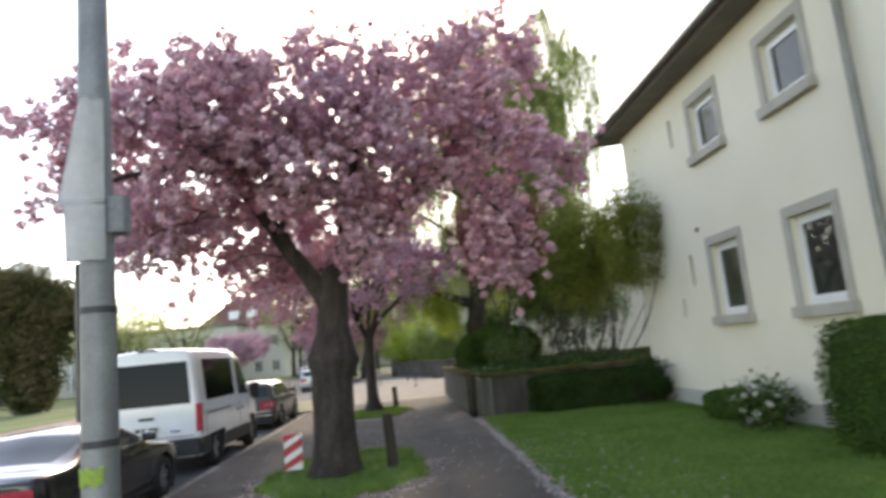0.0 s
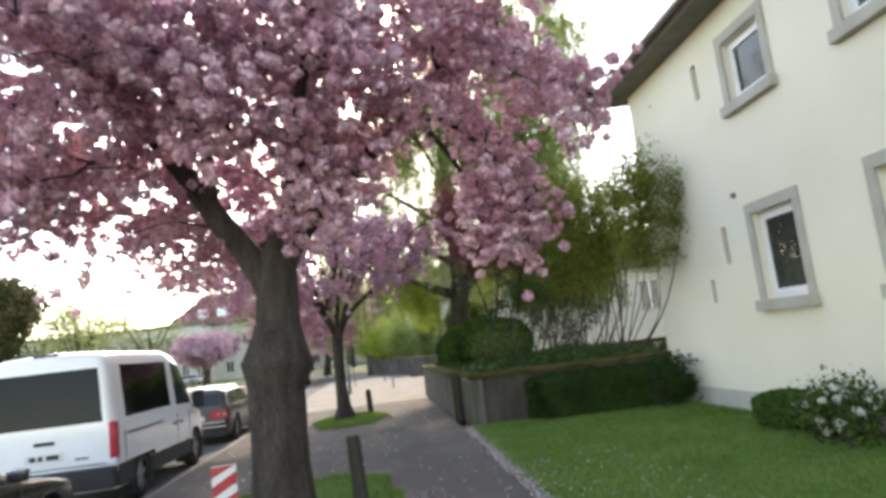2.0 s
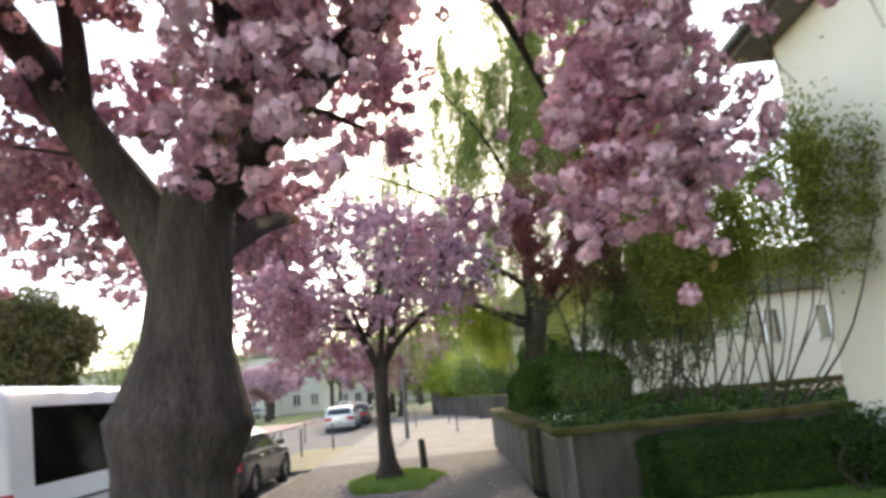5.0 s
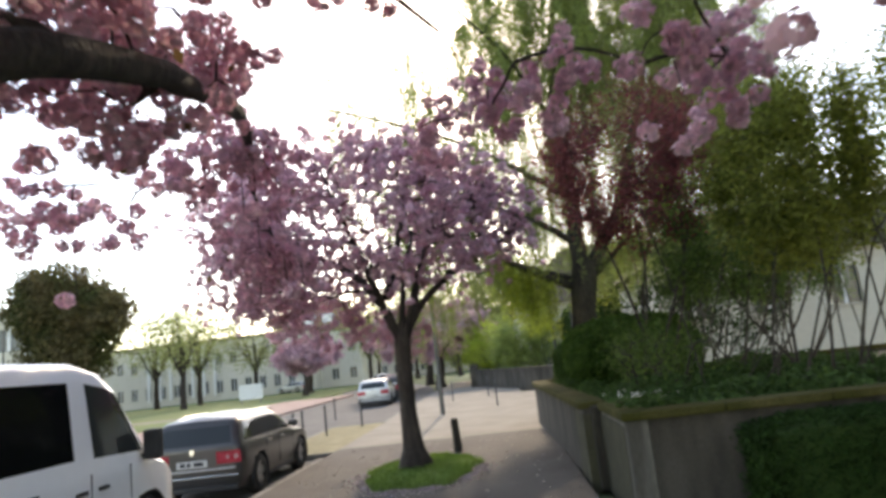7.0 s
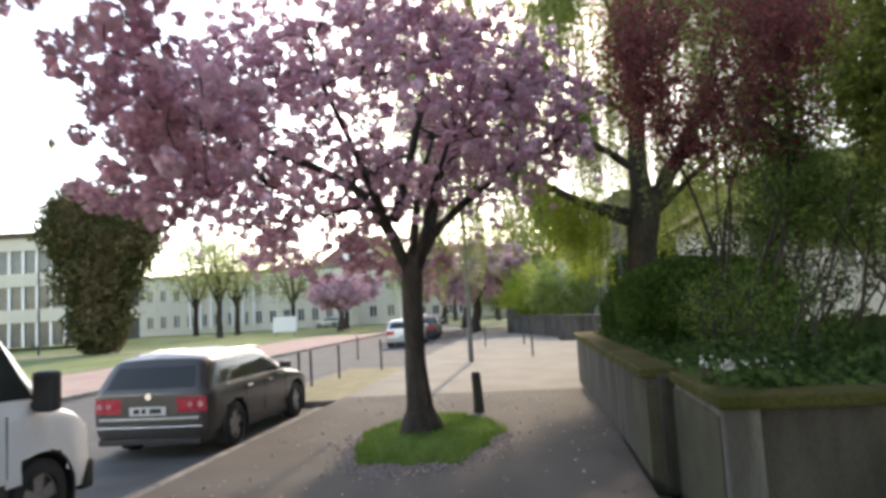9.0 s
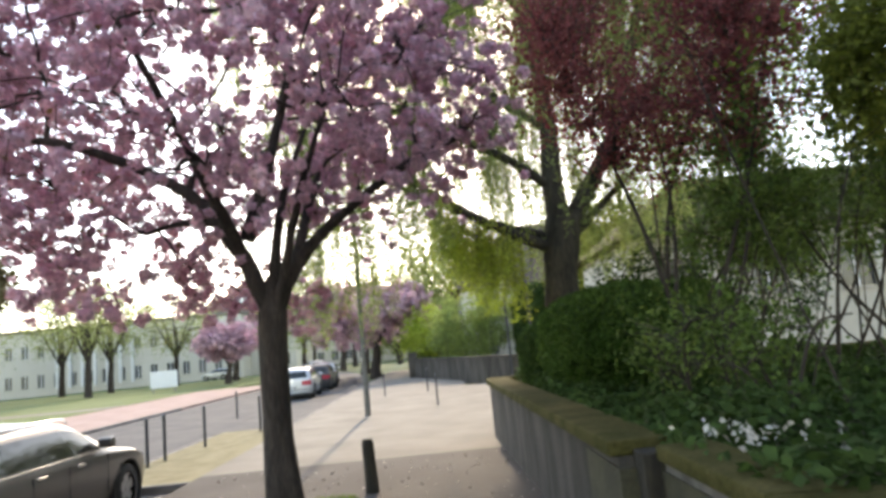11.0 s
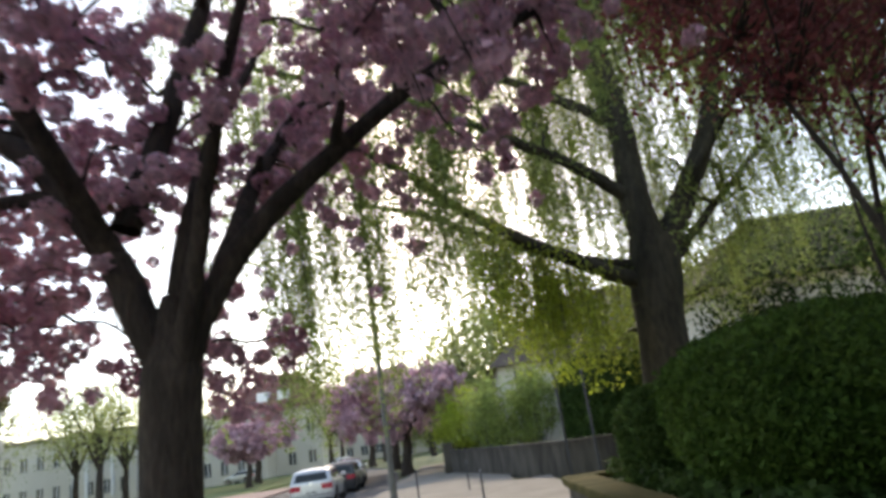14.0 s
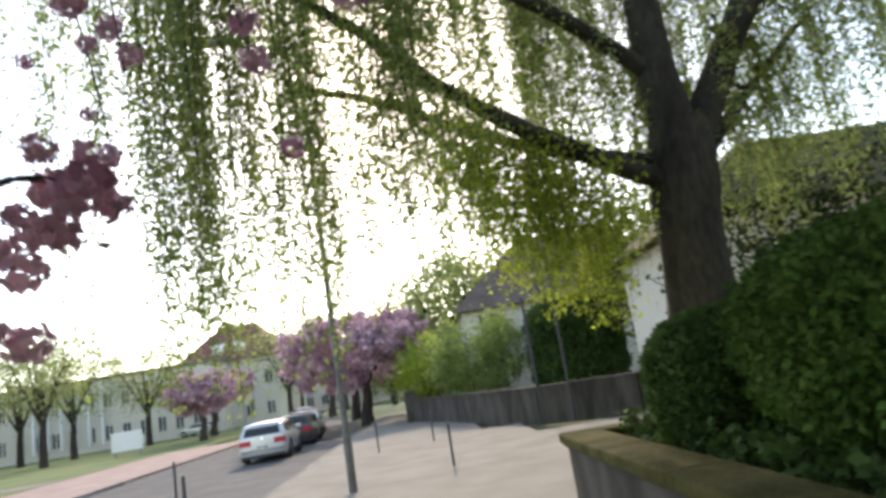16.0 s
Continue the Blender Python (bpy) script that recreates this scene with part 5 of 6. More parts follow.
def estate(name, label, at, paint, L=4.1, W=1.66, r=0.305, turn=0.0, glass_mat=None, rails=True, group="parked cars"):
    th = thing(name, label, "car", at, turn, group)
    f = L / 4.1
    roof = (1.21, 1.285, 1.325)
    st = [(0.0, 0.24, 0.94, 0.87, (1.19, 1.25, 1.275)), (0.13, 0.36, 0.985, 0.87, (1.21, 1.285, 1.32)), (0.40, 0.55, 1.0, 0.87, roof), (1.08 * f, 1.08 * f, 1.0, 0.87, (1.225, 1.305, 1.35)), (1.15 * f, 1.15 * f, 1.0, 0.87, (1.225, 1.305, 1.35)),
          (1.78 * f, 1.78 * f, 1.0, 0.865, (1.225, 1.305, 1.345)), (1.85 * f, 1.85 * f, 1.0, 0.865, (1.225, 1.30, 1.34)), (2.76 * f, 2.08 * f, 1.0, 0.85, (1.20, 1.27, 1.31)), (3.02 * f, 3.02 * f, 0.99, 0.845, None),
          (3.55 * f, 0, 0.98, 0.79, None), (3.95 * f, 0, 0.93, 0.68, None), (4.1 * f, 0, 0.80, 0.58, None)]
    wheels = (0.80 * f, 3.28 * f)
    g = car_grid(st, W / 2, BX, (0.20, 0.34, 0.60, 0.79), 0.30, soften=3)
    x = car_shell(th, paint, glass_mat or M_CARGLASS2, g, wheels, r, (1, 2, 3, 4, 5, 6), 7, None, True, (2,), lamp=3)
    flank_strip(th, "sill_trim", wheels[0] + r + 0.08, wheels[1] - r - 0.08, 0.2, 0.27, x * 0.93, M_TRIM)
    for sd in (1, -1):
        part("window_trim", boxed(sd * x * 0.957 - 0.006, sd * x * 0.957 + 0.006, 0.5, 2.6 * f, 0.872, 0.888, 0.003), M_CHROME, th)
        m = part("mirror", boxed(-0.09, 0.09, -0.05, 0.07, 0, 0.12, 0.035), paint, th)
        m.matrix_basis = pose(sd * (x + 0.06), 2.55 * f, 0.90)
        for hy in (1.2 * f, 2.0 * f):
            h = part("door_handle", boxed(-0.01, 0.014, 0, 0.16, 0, 0.026, 0.008), M_CHROME if rails else paint, th)
            h.matrix_basis = pose(sd * x * 0.99, hy, 0.765)
        for dy in (1.12 * f, 1.82 * f, 2.72 * f):
            part("door_gap", boxed(sd * x * 0.995 - 0.005, sd * x * 0.995 + 0.005, dy, dy + 0.007, 0.36, 0.80), M_INK, th)
        if rails:
            v, ff = ring_tube([(sd * 0.585, y_, z_) for y_, z_ in ((0.62, 1.25), (0.72, 1.292), (1.2, 1.312), (1.7, 1.312), (1.95, 1.295), (2.05, 1.255))], np.full(6, 0.013), 8)
            raw("roof_rail", v, ff, M_CHROME, th, True)
    part("bumper_valance", boxed(-x + 0.12, x - 0.12, -0.05, 0.1, 0.19, 0.27, 0.02), M_TRIM, th)
    part("bumper_strip", boxed(-x + 0.1, x - 0.1, -0.052, 0.02, 0.40, 0.425, 0.006), M_CHROME if rails else M_TRIM, th)
    plate(th, -0.058, 0.62 if rails else 0.52)
    if rails:
        for sd in (1, -1):
            for lx, lr in ((0.70, 0.038), (0.565, 0.03)):
                q = part("lamp_lens", post(bmesh.new(), 0, 0, -0.004, 0.012, lr), M_LENS, th, "round pink lamp lens")
                q.matrix_basis = pose(sd * lx, -0.03 + 0.09 * max(0, lx - 0.6), 0.69, 88, 0, 0)
        part("tailgate_edge", boxed(-x + 0.14, x - 0.14, -0.056, 0.0, 0.50, 0.535, 0.008), M_RIM, th, "pale silver loading edge")
    b = part("badge", post(bmesh.new(), 0, 0, -0.006, 0.01, 0.045), M_CHROME, th)
    b.matrix_basis = pose(0, -0.045, 0.80, 88, 0, 0)
    return th


def sedan(name, label, at, paint, L=4.05, W=1.64, r=0.30):
    th = thing(name, label, "car", at, 0, "parked cars")
    st = [(0.0, 0, 0.91, 0.83, None), (0.12, 0, 0.98, 0.875, None), (0.66, 0, 1.0, 0.88, None), (0.98, 1.36, 1.0, 0.875, (1.10, 1.165, 1.20)), (1.80, 1.80, 1.0, 0.865, (1.125, 1.19, 1.225)), (1.87, 1.87, 1.0, 0.86, (1.125, 1.19, 1.225)),
          (2.70, 2.12, 1.0, 0.85, (1.10, 1.165, 1.20)), (2.95, 2.95, 0.99, 0.84, None), (3.5, 0, 0.98, 0.78, None), (3.9, 0, 0.93, 0.68, None), (4.05, 0, 0.80, 0.57, None)]
    wheels = (0.80, 3.24)
    g = car_grid(st, W / 2, BX, ROWS_Z, 0.36)
    x = car_shell(th, paint, M_CARGLASS2, g, wheels, r, (3, 5), 6, 2, False, (2,), lamp=3)
    flank_strip(th, "sill_trim", wheels[0] + r + 0.08, wheels[1] - r - 0.08, 0.2, 0.26, x * 0.93, M_TRIM)
    for sd in (1, -1):
        part("window_trim", boxed(sd * x * 0.957 - 0.006, sd * x * 0.957 + 0.006, 1.0, 2.6, 0.874, 0.888, 0.003), M_CHROME, th)
        m = part("mirror", boxed(-0.09, 0.09, -0.05, 0.07, 0, 0.12, 0.035), paint, th)
        m.matrix_basis = pose(sd * (x + 0.06), 2.5, 0.89)
        for hy in (1.25, 2.0):
            h = part("door_handle", boxed(-0.01, 0.014, 0, 0.16, 0, 0.026, 0.008), paint, th)
            h.matrix_basis = pose(sd * x * 0.99, hy, 0.765)
        for dy in (1.12, 1.83, 2.68):
            part("door_gap", boxed(sd * x * 0.995 - 0.005, sd * x * 0.995 + 0.005, dy, dy + 0.007, 0.36, 0.80), M_INK, th)
    part("bumper_valance", boxed(-x + 0.12, x - 0.12, -0.05, 0.1, 0.19, 0.27, 0.02), M_TRIM, th)
    plate(th, -0.058, 0.5)
    return th


def minibus(at):
    L, W, r = 4.45, 1.84, 0.33
    th = thing("minibus", "white high-roofed minibus with tinted windows parked at the kerb", "van", at, group="parked cars")
    bx, bz = (0.95, 1.0, 1.0, 0.995), (0.30, 0.5, 0.75, 1.0)
    hi = (2.01, 2.17, 2.225)
    st = [(0.0, 0.07, 0.965, 1.17, (1.99, 2.13, 2.18)), (0.10, 0.17, 1.0, 1.18, (2.0, 2.16, 2.21)), (0.34, 0.36, 1.0, 1.18, hi), (2.60, 2.60, 1.0, 1.18, hi), (2.72, 2.70, 1.0, 1.16, (2.0, 2.165, 2.22)), (3.78, 3.16, 1.0, 1.12, (1.90, 2.05, 2.12)),
          (3.90, 0, 0.99, 1.09, None), (4.17, 0, 0.98, 1.0, None), (4.37, 0, 0.94, 0.87, None), (4.45, 0, 0.86, 0.76, None)]
    wheels = (0.92, 3.74)
    g = car_grid(st, W / 2, bx, bz, 0.09, soften=1)
    x = car_shell(th, M_VANPAINT, M_CARGLASS, g, wheels, r, (2, 4), 5, None, True, (), lamp=0, cols=18, bulge=0.03, front_door="side_window4")
    part("tailgate_gap", boxed(-x + 0.14, x - 0.14, -0.034, -0.02, 0.655, 0.668), M_INK, th)
    part("tailgate_handle", boxed(-0.13, 0.13, -0.055, -0.02, 0.98, 1.03, 0.012), M_TRIM, th)
    part("badge", boxed(0.38, 0.56, -0.036, -0.015, 0.74, 0.79, 0.01), M_CHROME, th)
    part("brake_lamp", boxed(-0.16, 0.16, 0.05, 0.2, 2.155, 2.20, 0.012), M_TRIM, th)
    plate(th, -0.034, 0.82)
    part("rear_bumper", boxed(-x + 0.02, x - 0.02, -0.09, 0.16, 0.33, 0.62, 0.035), M_TRIM, th, "black plastic bumper")
    for s in (-1, 1):
        part("tail_light", boxed(s * (x - 0.045) - 0.05, s * (x - 0.045) + 0.05, -0.025, 0.11, 0.70, 1.20, 0.03), M_REDLIGHT, th, "tall red lamp")
        part("reverse_lamp", boxed(s * (x - 0.045) - 0.047, s * (x - 0.045) + 0.052, -0.027, 0.09, 0.655, 0.72, 0.012), M_PALELIGHT, th)
        part("door_rail", boxed(s * x - 0.008, s * x + 0.008, 0.42, 1.9, 0.985, 1.012, 0.004), M_INK, th)
        part("sill_trim", boxed(s * (x - 0.01) - 0.02, s * (x - 0.01) + 0.025, wheels[0] + r + 0.07, wheels[1] - r - 0.07, 0.30, 0.55, 0.01), M_TRIM, th, "black lower cladding")
        part("corner_trim", boxed(s * (x - 0.01) - 0.02, s * (x - 0.01) + 0.025, 0.05, wheels[0] - r - 0.07, 0.33, 0.62, 0.01), M_TRIM, th)
        for dy in (0.30, 2.66, 3.36):
            part("door_gap", boxed(s * x - 0.004, s * x + 0.004, dy, dy + 0.008, 0.58, 1.06), M_INK, th)
        for hy in (2.42, 2.78):
            h = part("door_handle", boxed(-0.014, 0.018, 0, 0.17, 0, 0.04, 0.01), M_TRIM, th)
            h.matrix_basis = pose(s * x, hy, 0.88)
        mm = part("mirror", boxed(-0.10, 0.10, -0.05, 0.08, -0.17, 0.17, 0.045), M_TRIM, th, "tall black mirror")
        mm.matrix_basis = pose(s * (x + 0.10), L - 0.80, 1.22)
        part("mirror_arm", boxed(s * (x - 0.0) - 0.06, s * (x - 0.0) + 0.06, L - 0.80, L - 0.72, 1.08, 1.13, 0.01), M_TRIM, th)
    part("front_bumper", boxed(-x + 0.06, x - 0.06, L - 0.14, L + 0.03, 0.24, 0.52, 0.05), M_TRIM, th)
    return th


sedan("sedan", "black four-door saloon parked behind the minibus", (-4.32, 6.9, Z_ROAD), M_BLACKPAINT)
minibus((-4.50, 12.1, Z_ROAD))
estate("estate_car", "dark grey estate car with chrome roof rails", (-4.42, 18.72, Z_ROAD), M_GREYPAINT, L=3.8)
estate("hatchback", "silver hatchback parked down the street", (-5.75, 41.2, Z_ROAD), M_SILVERPAINT, L=3.7, turn=3, rails=False)
estate("estate_car", "dark car parked behind the silver one", (-5.8, 46.4, Z_ROAD), M_GREYPAINT, turn=4, rails=False)
estate("hatchback", "white car parked far down the street", (-6.3, 51.6, Z_ROAD), M_VANPAINT, turn=7, rails=False)
estate("estate_car", "dark car parked far down the street", (-7.2, 57, Z_ROAD), M_BLACKPAINT, turn=9, rails=False)
estate("hatchback", "white car far off at the bend", (-12.5, 84, Z_ROAD), M_VANPAINT, turn=20, rails=False)
estate("hatchback", "pale car by the far pink trees", (-24, 92, 0.0), M_SILVERPAINT, turn=70, rails=False)

# ---- street furniture ----
lp = thing("lamp_post", "grey galvanised lamp post with stuck papers", "post", (-1.47, 3.62, 0.0))
v, f = ring_tube([(0, 0, z) for z in (0, 0.02, 0.9, 0.95, 2.0, 4.0, 7.5)], np.array([0.105, 0.1, 0.098, 0.088, 0.084, 0.076, 0.06]), 22)
raw("pole", v, f, M_GALV, lp, True)
for z in (1.93, 1.27):
    bm = post(bmesh.new(), 0, 0, z, z + 0.035, 0.089, sides=22)
    part("band", bm, M_DARKSTEEL, lp)
part("service_box", boxed(0.07, 0.16, -0.05, 0.05, 2.34, 2.54, 0.012), M_GREYBOX, lp, "small grey box")
part("door_panel", boxed(-0.04, 0.04, -0.105, -0.088, 0.45, 0.85, 0.006), M_GALV, lp)


def wrap_sheet(z0, z1, a0, a1, r, puff, seed):
    bm = bmesh.new()
    rows = []
    for i, z in enumerate(np.linspace(z0, z1, 12)):
        row = []
        for a in np.linspace(radians(a0), radians(a1), 12):
            q = r + puff * (0.5 + noise.noise(Vector((a * 2.2, z * 3.1, seed)))) * (0.5 + 0.5 * math.sin(math.pi * i / 11))
            row.append(bm.verts.new((q * math.cos(a), q * math.sin(a), z + 0.02 * noise.noise(Vector((a * 3, z, seed + 4))))))
        rows.append(row)
    for a, b in zip(rows, rows[1:]):
        for i in range(11):
            bm.faces.new([a[i], a[i + 1], b[i + 1], b[i]])
    bmesh.ops.solidify(bm, geom=list(bm.faces), thickness=0.003)
    return bm


def loose_sheet(z0, z1, w0, w1, seed):
    """A paper taped to the post along one edge; its free side stands off, w0 wide below and w1 above."""
    bm = bmesh.new()
    rows = []
    for z in np.linspace(z0, z1, 14):
        w = w0 + (w1 - w0) * (z - z0) / (z1 - z0)
        row = []
        for u in np.linspace(0, 1, 9):
            out = 0.10 + 0.03 * u * noise.noise(Vector((u * 2, z * 4, seed)))
            lx = -0.04 + (0.05 + w) * u
            row.append(bm.verts.new((0.414 * out - 0.91 * lx, -0.91 * out - 0.414 * lx, z - 0.05 * u * (z1 - z) + 0.012 * noise.noise(Vector((u * 3, z * 2, seed + 4))))))
        rows.append(row)
    for a, b in zip(rows, rows[1:]):
        for i in range(8):
            bm.faces.new([a[i], a[i + 1], b[i + 1], b[i]])
    bmesh.ops.solidify(bm, geom=list(bm.faces), thickness=0.002)
    return bm


part("poster", loose_sheet(2.5, 3.06, 0.17, 0.06, 1), M_PAPER, lp, "loose white poster, torn", smooth=True)
part("poster", loose_sheet(2.2, 2.49, 0.13, 0.14, 7), M_PAPER, lp, "crumpled white notice", smooth=True)
part("sign_edge", boxed(-0.108, -0.092, -0.02, 0.02, 1.4, 2.2, 0.004), M_SOFFIT, lp, "dark rusty edge strip")
part("sticker", wrap_sheet(1.10, 1.18, 225, 300, 0.1, 0.0, 2), M_STICKER, lp, "lime green sticker")

st = thing("street_lamp", "tall thin grey street lamp post at the corner", "post", (-1.42, 30.1, 0.0))
v, f = ring_tube([(0, 0, z) for z in (-0.1, 1.0, 1.05, 4, 8.2)], np.array([0.075, 0.075, 0.06, 0.055, 0.045]), 16)
raw("pole", v, f, M_LAMPGREY, st, True)
v, f = ring_tube([(0, 0, 8.2), (-0.1, 0, 8.5), (-0.6, 0, 8.7), (-1.2, 0, 8.75)], np.array([0.045, 0.04, 0.035, 0.035]), 10)
raw("arm", v, f, M_LAMPGREY, st, True)
part("lamp_head", boxed(-1.75, -1.15, -0.13, 0.13, 8.68, 8.82, 0.04), M_GREYBOX, st)
f2 = thing("street_lamp", "thin lamp post on the far lawn", "post", (-32.0, 50.0, 0.0))
v, f = ring_tube([(0, 0, z) for z in (0, 3, 7)], np.array([0.08, 0.07, 0.05]), 10)
raw("pole", v, f, M_DARKSTEEL, f2, True)

# red and white warning board beside the tree pit
wb_ = thing("warning_board", "small red and white striped warning board on a post", "sign", (-1.62, 9.75, 0.0), 4)
part("post", boxed(-0.02, 0.02, 0.012, 0.04, 0.0, 0.5, 0.004), M_DARKSTEEL, wb_)
part("board", boxed(-0.125, 0.125, -0.01, 0.01, 0.13, 0.63, 0.006), M_SIGNWHITE, wb_)
for k in range(3):
    bm = bmesh.new()
    z = 0.13 + 0.20 * k
    pts = [(-0.125, min(0.628, max(0.132, z - 0.02))), (0.125, min(0.628, max(0.132, z + 0.12))), (0.125, min(0.628, max(0.132, z + 0.23))), (-0.125, min(0.628, max(0.132, z + 0.09)))]
    vs = [bm.verts.new((x, -0.0135, q)) for x, q in pts]
    vb = [bm.verts.new((x, -0.0105, q)) for x, q in pts]
    bm.faces.new(vs)
    for i in range(4):
        bm.faces.new([vs[i], vb[i], vb[(i + 1) % 4], vs[(i + 1) % 4]])
    part("stripe", bm, M_SIGNRED, wb_)


def timber_bollard(x, y, h, lean, label):
    b = thing("timber_bollard", label, "bollard", (x, y, 0.0), group="timber bollards")
    v, f = ring_tube([(0, 0, -0.05), (0, 0, 0.1), (lean * 0.3, 0, h * 0.4), (lean, 0, h * 0.97)], np.array([0.085, 0.08, 0.075, 0.07]), 16)
    raw("post", v, f, M_TIMBER, b, True)
    bm = post(bmesh.new(), 0, 0, -0.02, 0.02, 0.071, 0.055, 16)
    c_ = part("cap", bm, M_TIMBER, b)
    c_.matrix_basis = pose(lean, 0, h)
    return b


timber_bollard(-0.24, 9.6, 0.76, -0.03, "dark weathered timber bollard in the tree pit grass")
timber_bollard(-0.39, 20.9, 0.58, -0.02, "short dark timber bollard by the slender cherry")


def steel_post(x, y, h, label, rad=0.03, z=-0.02):
    b = thing("steel_bollard", label, "bollard", (x, y, z), group="thin bollards")
    part("post", post(bmesh.new(), 0, 0, -0.05, h - 0.02, rad, sides=12), M_DARKSTEEL, b)
    part("cap", post(bmesh.new(), 0, 0, h - 0.02, h, rad * 1.05, rad * 0.6, 12), M_GALV, b)
    return b


for x, y, h in ((-4.72, 24.85, 0.85), (-4.68, 25.5, 0.85), (-4.47, 27.0, 0.85), (-3.86, 29.0, 0.85), (-5.95, 34.05, 0.8)):
    steel_post(x, y, h, "thin dark steel bollard on the road edge")
for x, y, h in ((0.37, 31.3, 0.85), (0.0, 37.3, 0.85), (-1.5, 36.6, 0.85), (3.1, 37.0, 3.6), (3.9, 36.6, 3.6)):
    steel_post(x, y, h, "thin grey post at the side street" if h < 2 else "thin tall grey pole by the low wall", 0.025 if h < 2 else 0.04)

# white notice board on the far lawn
nb = thing("notice_board", "white board on two short legs on the lawn", "sign", (-21.0, 65.0, 0.0), 12)
part("board", boxed(-1.0, 1.0, -0.05, 0.05, 0.35, 1.65, 0.02), M_SIGNWHITE, nb)
for x in (-0.8, 0.8):
    part("leg", boxed(x - 0.05, x + 0.05, 0.05, 0.13, 0.0, 1.6, 0.01), M_GALV, nb)

# ---- buildings in the distance ----
def block(name, label, at, turn, w, d, h, storeys, cols, wall_mat, win_w, win_h, roof_h=0.0, roof_mat=None, base=0.8, group="", door=False):
    """A plain block that faces -y, with its windows cut through the front and set with glass."""
    th = thing(name, label, "building", at, turn, group)
    sh = (h - base * 0.3) / storeys
    holes = []
    for s in range(storeys):
        for c_ in range(cols):
            u = -w / 2 + w * (c_ + 0.5) / cols
            z = base + s * sh
            holes.append((u - win_w / 2, u + win_w / 2, z, min(z + win_h, h - 0.25)))
    part("wall", wall_cells(bmesh.new(), "x", 0, 0.35, -w / 2, w / 2, -0.3, h, holes), wall_mat, th)
    for x in (-w / 2, w / 2 - 0.35):
        part("wall", boxed(x, x + 0.35, 0.35, d - 0.35, -0.3, h), wall_mat, th)
    part("wall", boxed(-w / 2, w / 2, d - 0.35, d, -0.3, h), wall_mat, th)
    for u0, u1, z0, z1 in holes:
        wn_ = part("window", boxed(u0, u1, 0.16, 0.2, z0, z1), M_FARGLASS, th)
        part("mullion", boxed((u0 + u1) / 2 - 0.04, (u0 + u1) / 2 + 0.04, 0.11, 0.158, z0, z1), M_WHITE, wn_)
        part("sill", boxed(u0 - 0.08, u1 + 0.08, -0.08, 0.1, z0 - 0.1, z0 - 0.003), M_STONE, wn_)
    if roof_h:
        bm = bmesh.new()
        o = 0.5
        c_ = [bm.verts.new(q) for q in ((-w / 2 - o, -o, h), (w / 2 + o, -o, h), (w / 2 + o, d + o, h), (-w / 2 - o, d + o, h))]
        e = min(w, d) * 0.42
        g = [bm.verts.new((-w / 2 + e, d / 2, h + roof_h)), bm.verts.new((w / 2 - e, d / 2, h + roof_h))]
        bm.faces.new([c_[0], c_[1], g[1], g[0]])
        bm.faces.new([c_[1], c_[2], g[1]])
        bm.faces.new([c_[2], c_[3], g[0], g[1]])
        bm.faces.new([c_[3], c_[0], g[0]])
        bm.faces.new(c_[::-1])
        part("roof", bm, roof_mat or M_REDROOF, th)
    else:
        part("roof", boxed(-w / 2 - 0.3, w / 2 + 0.3, -0.3, d + 0.3, h + 0.003, h + 0.4), M_SOFFIT, th)
    return th


wb1 = block("apartment_block", "long pale block with tall windows behind the lawn trees", (-44, 96, 0.3), 0, 40, 10, 7.6, 2, 20, M_FACADE, 0.85, 1.5, 0.0)
for k in range(7):
    part("pilaster", boxed(-3 + k * 1.55, -2.7 + k * 1.55, -0.35, -0.003, 0.4, 7.4), M_WHITE, wb1)
rh = block("house", "pale house with steep dark red roof beyond the trees", (-24.5, 100, 0.3), -6, 13, 10, 7.6, 2, 5, M_FACADE, 1.0, 1.4, 5.0, M_REDROOF)
for x in (-1.2, 1.6):
    part("dormer", boxed(x - 0.7, x + 0.7, 0.9, 3.2, 8.9, 10.1, 0.03), M_WHITE, rh)
block("house", "pale terrace far down the street", (-31, 122, 0.0), 10, 16, 9, 7.5, 2, 6, M_FACADE2, 1.1, 1.4, 3.6, M_REDROOF)
block("house", "pale house at the end of the street", (-15, 128, 0.0), 12, 12, 9, 7.0, 2, 5, M_FACADE, 1.1, 1.4, 4.0, M_ROOF)

block("house", "pale house closing the end of the street", (2, 127, 0.0), 0, 26, 9, 7.0, 2, 9, M_FACADE2, 1.1, 1.4, 3.6, M_REDROOF)

ob = thing("office_building", "beige three-storey building with long window bands", "building", (-46.5, 62, 0.4), 8)
for s in range(3):
    z = s * 3.15
    part("band", boxed(-11, 9, 0, 9, z + 2.0, z + 3.15), M_FACADE2, ob)
    part("window_band", boxed(-10.8, 8.8, 0.3, 8.8, z - 0.1, z + 1.997), M_FARGLASS, ob)
    for k in range(17):
        part("mullion", boxed(-10.9 + k * 1.22, -10.72 + k * 1.22, 0.12, 0.298, z - 0.1, z + 1.996), M_WHITE, ob)
part("roof", boxed(-11.3, 9.3, -0.3, 9.3, 9.453, 9.9), M_ROOF, ob)

block("house", "white gabled house behind the corner wall", (8.6, 50, 0.0), 0, 13, 10, 4.6, 2, 5, M_FACADE, 1.0, 1.4, 4.2, M_ROOF)
block("house", "cream house with brown roof behind the garden shrubs", (14.5, 30.5, 0.0), 0, 17, 6, 3.9, 1, 7, M_FACADE2, 1.0, 1.2, 2.2, M_HAZEROOF, base=2.1)

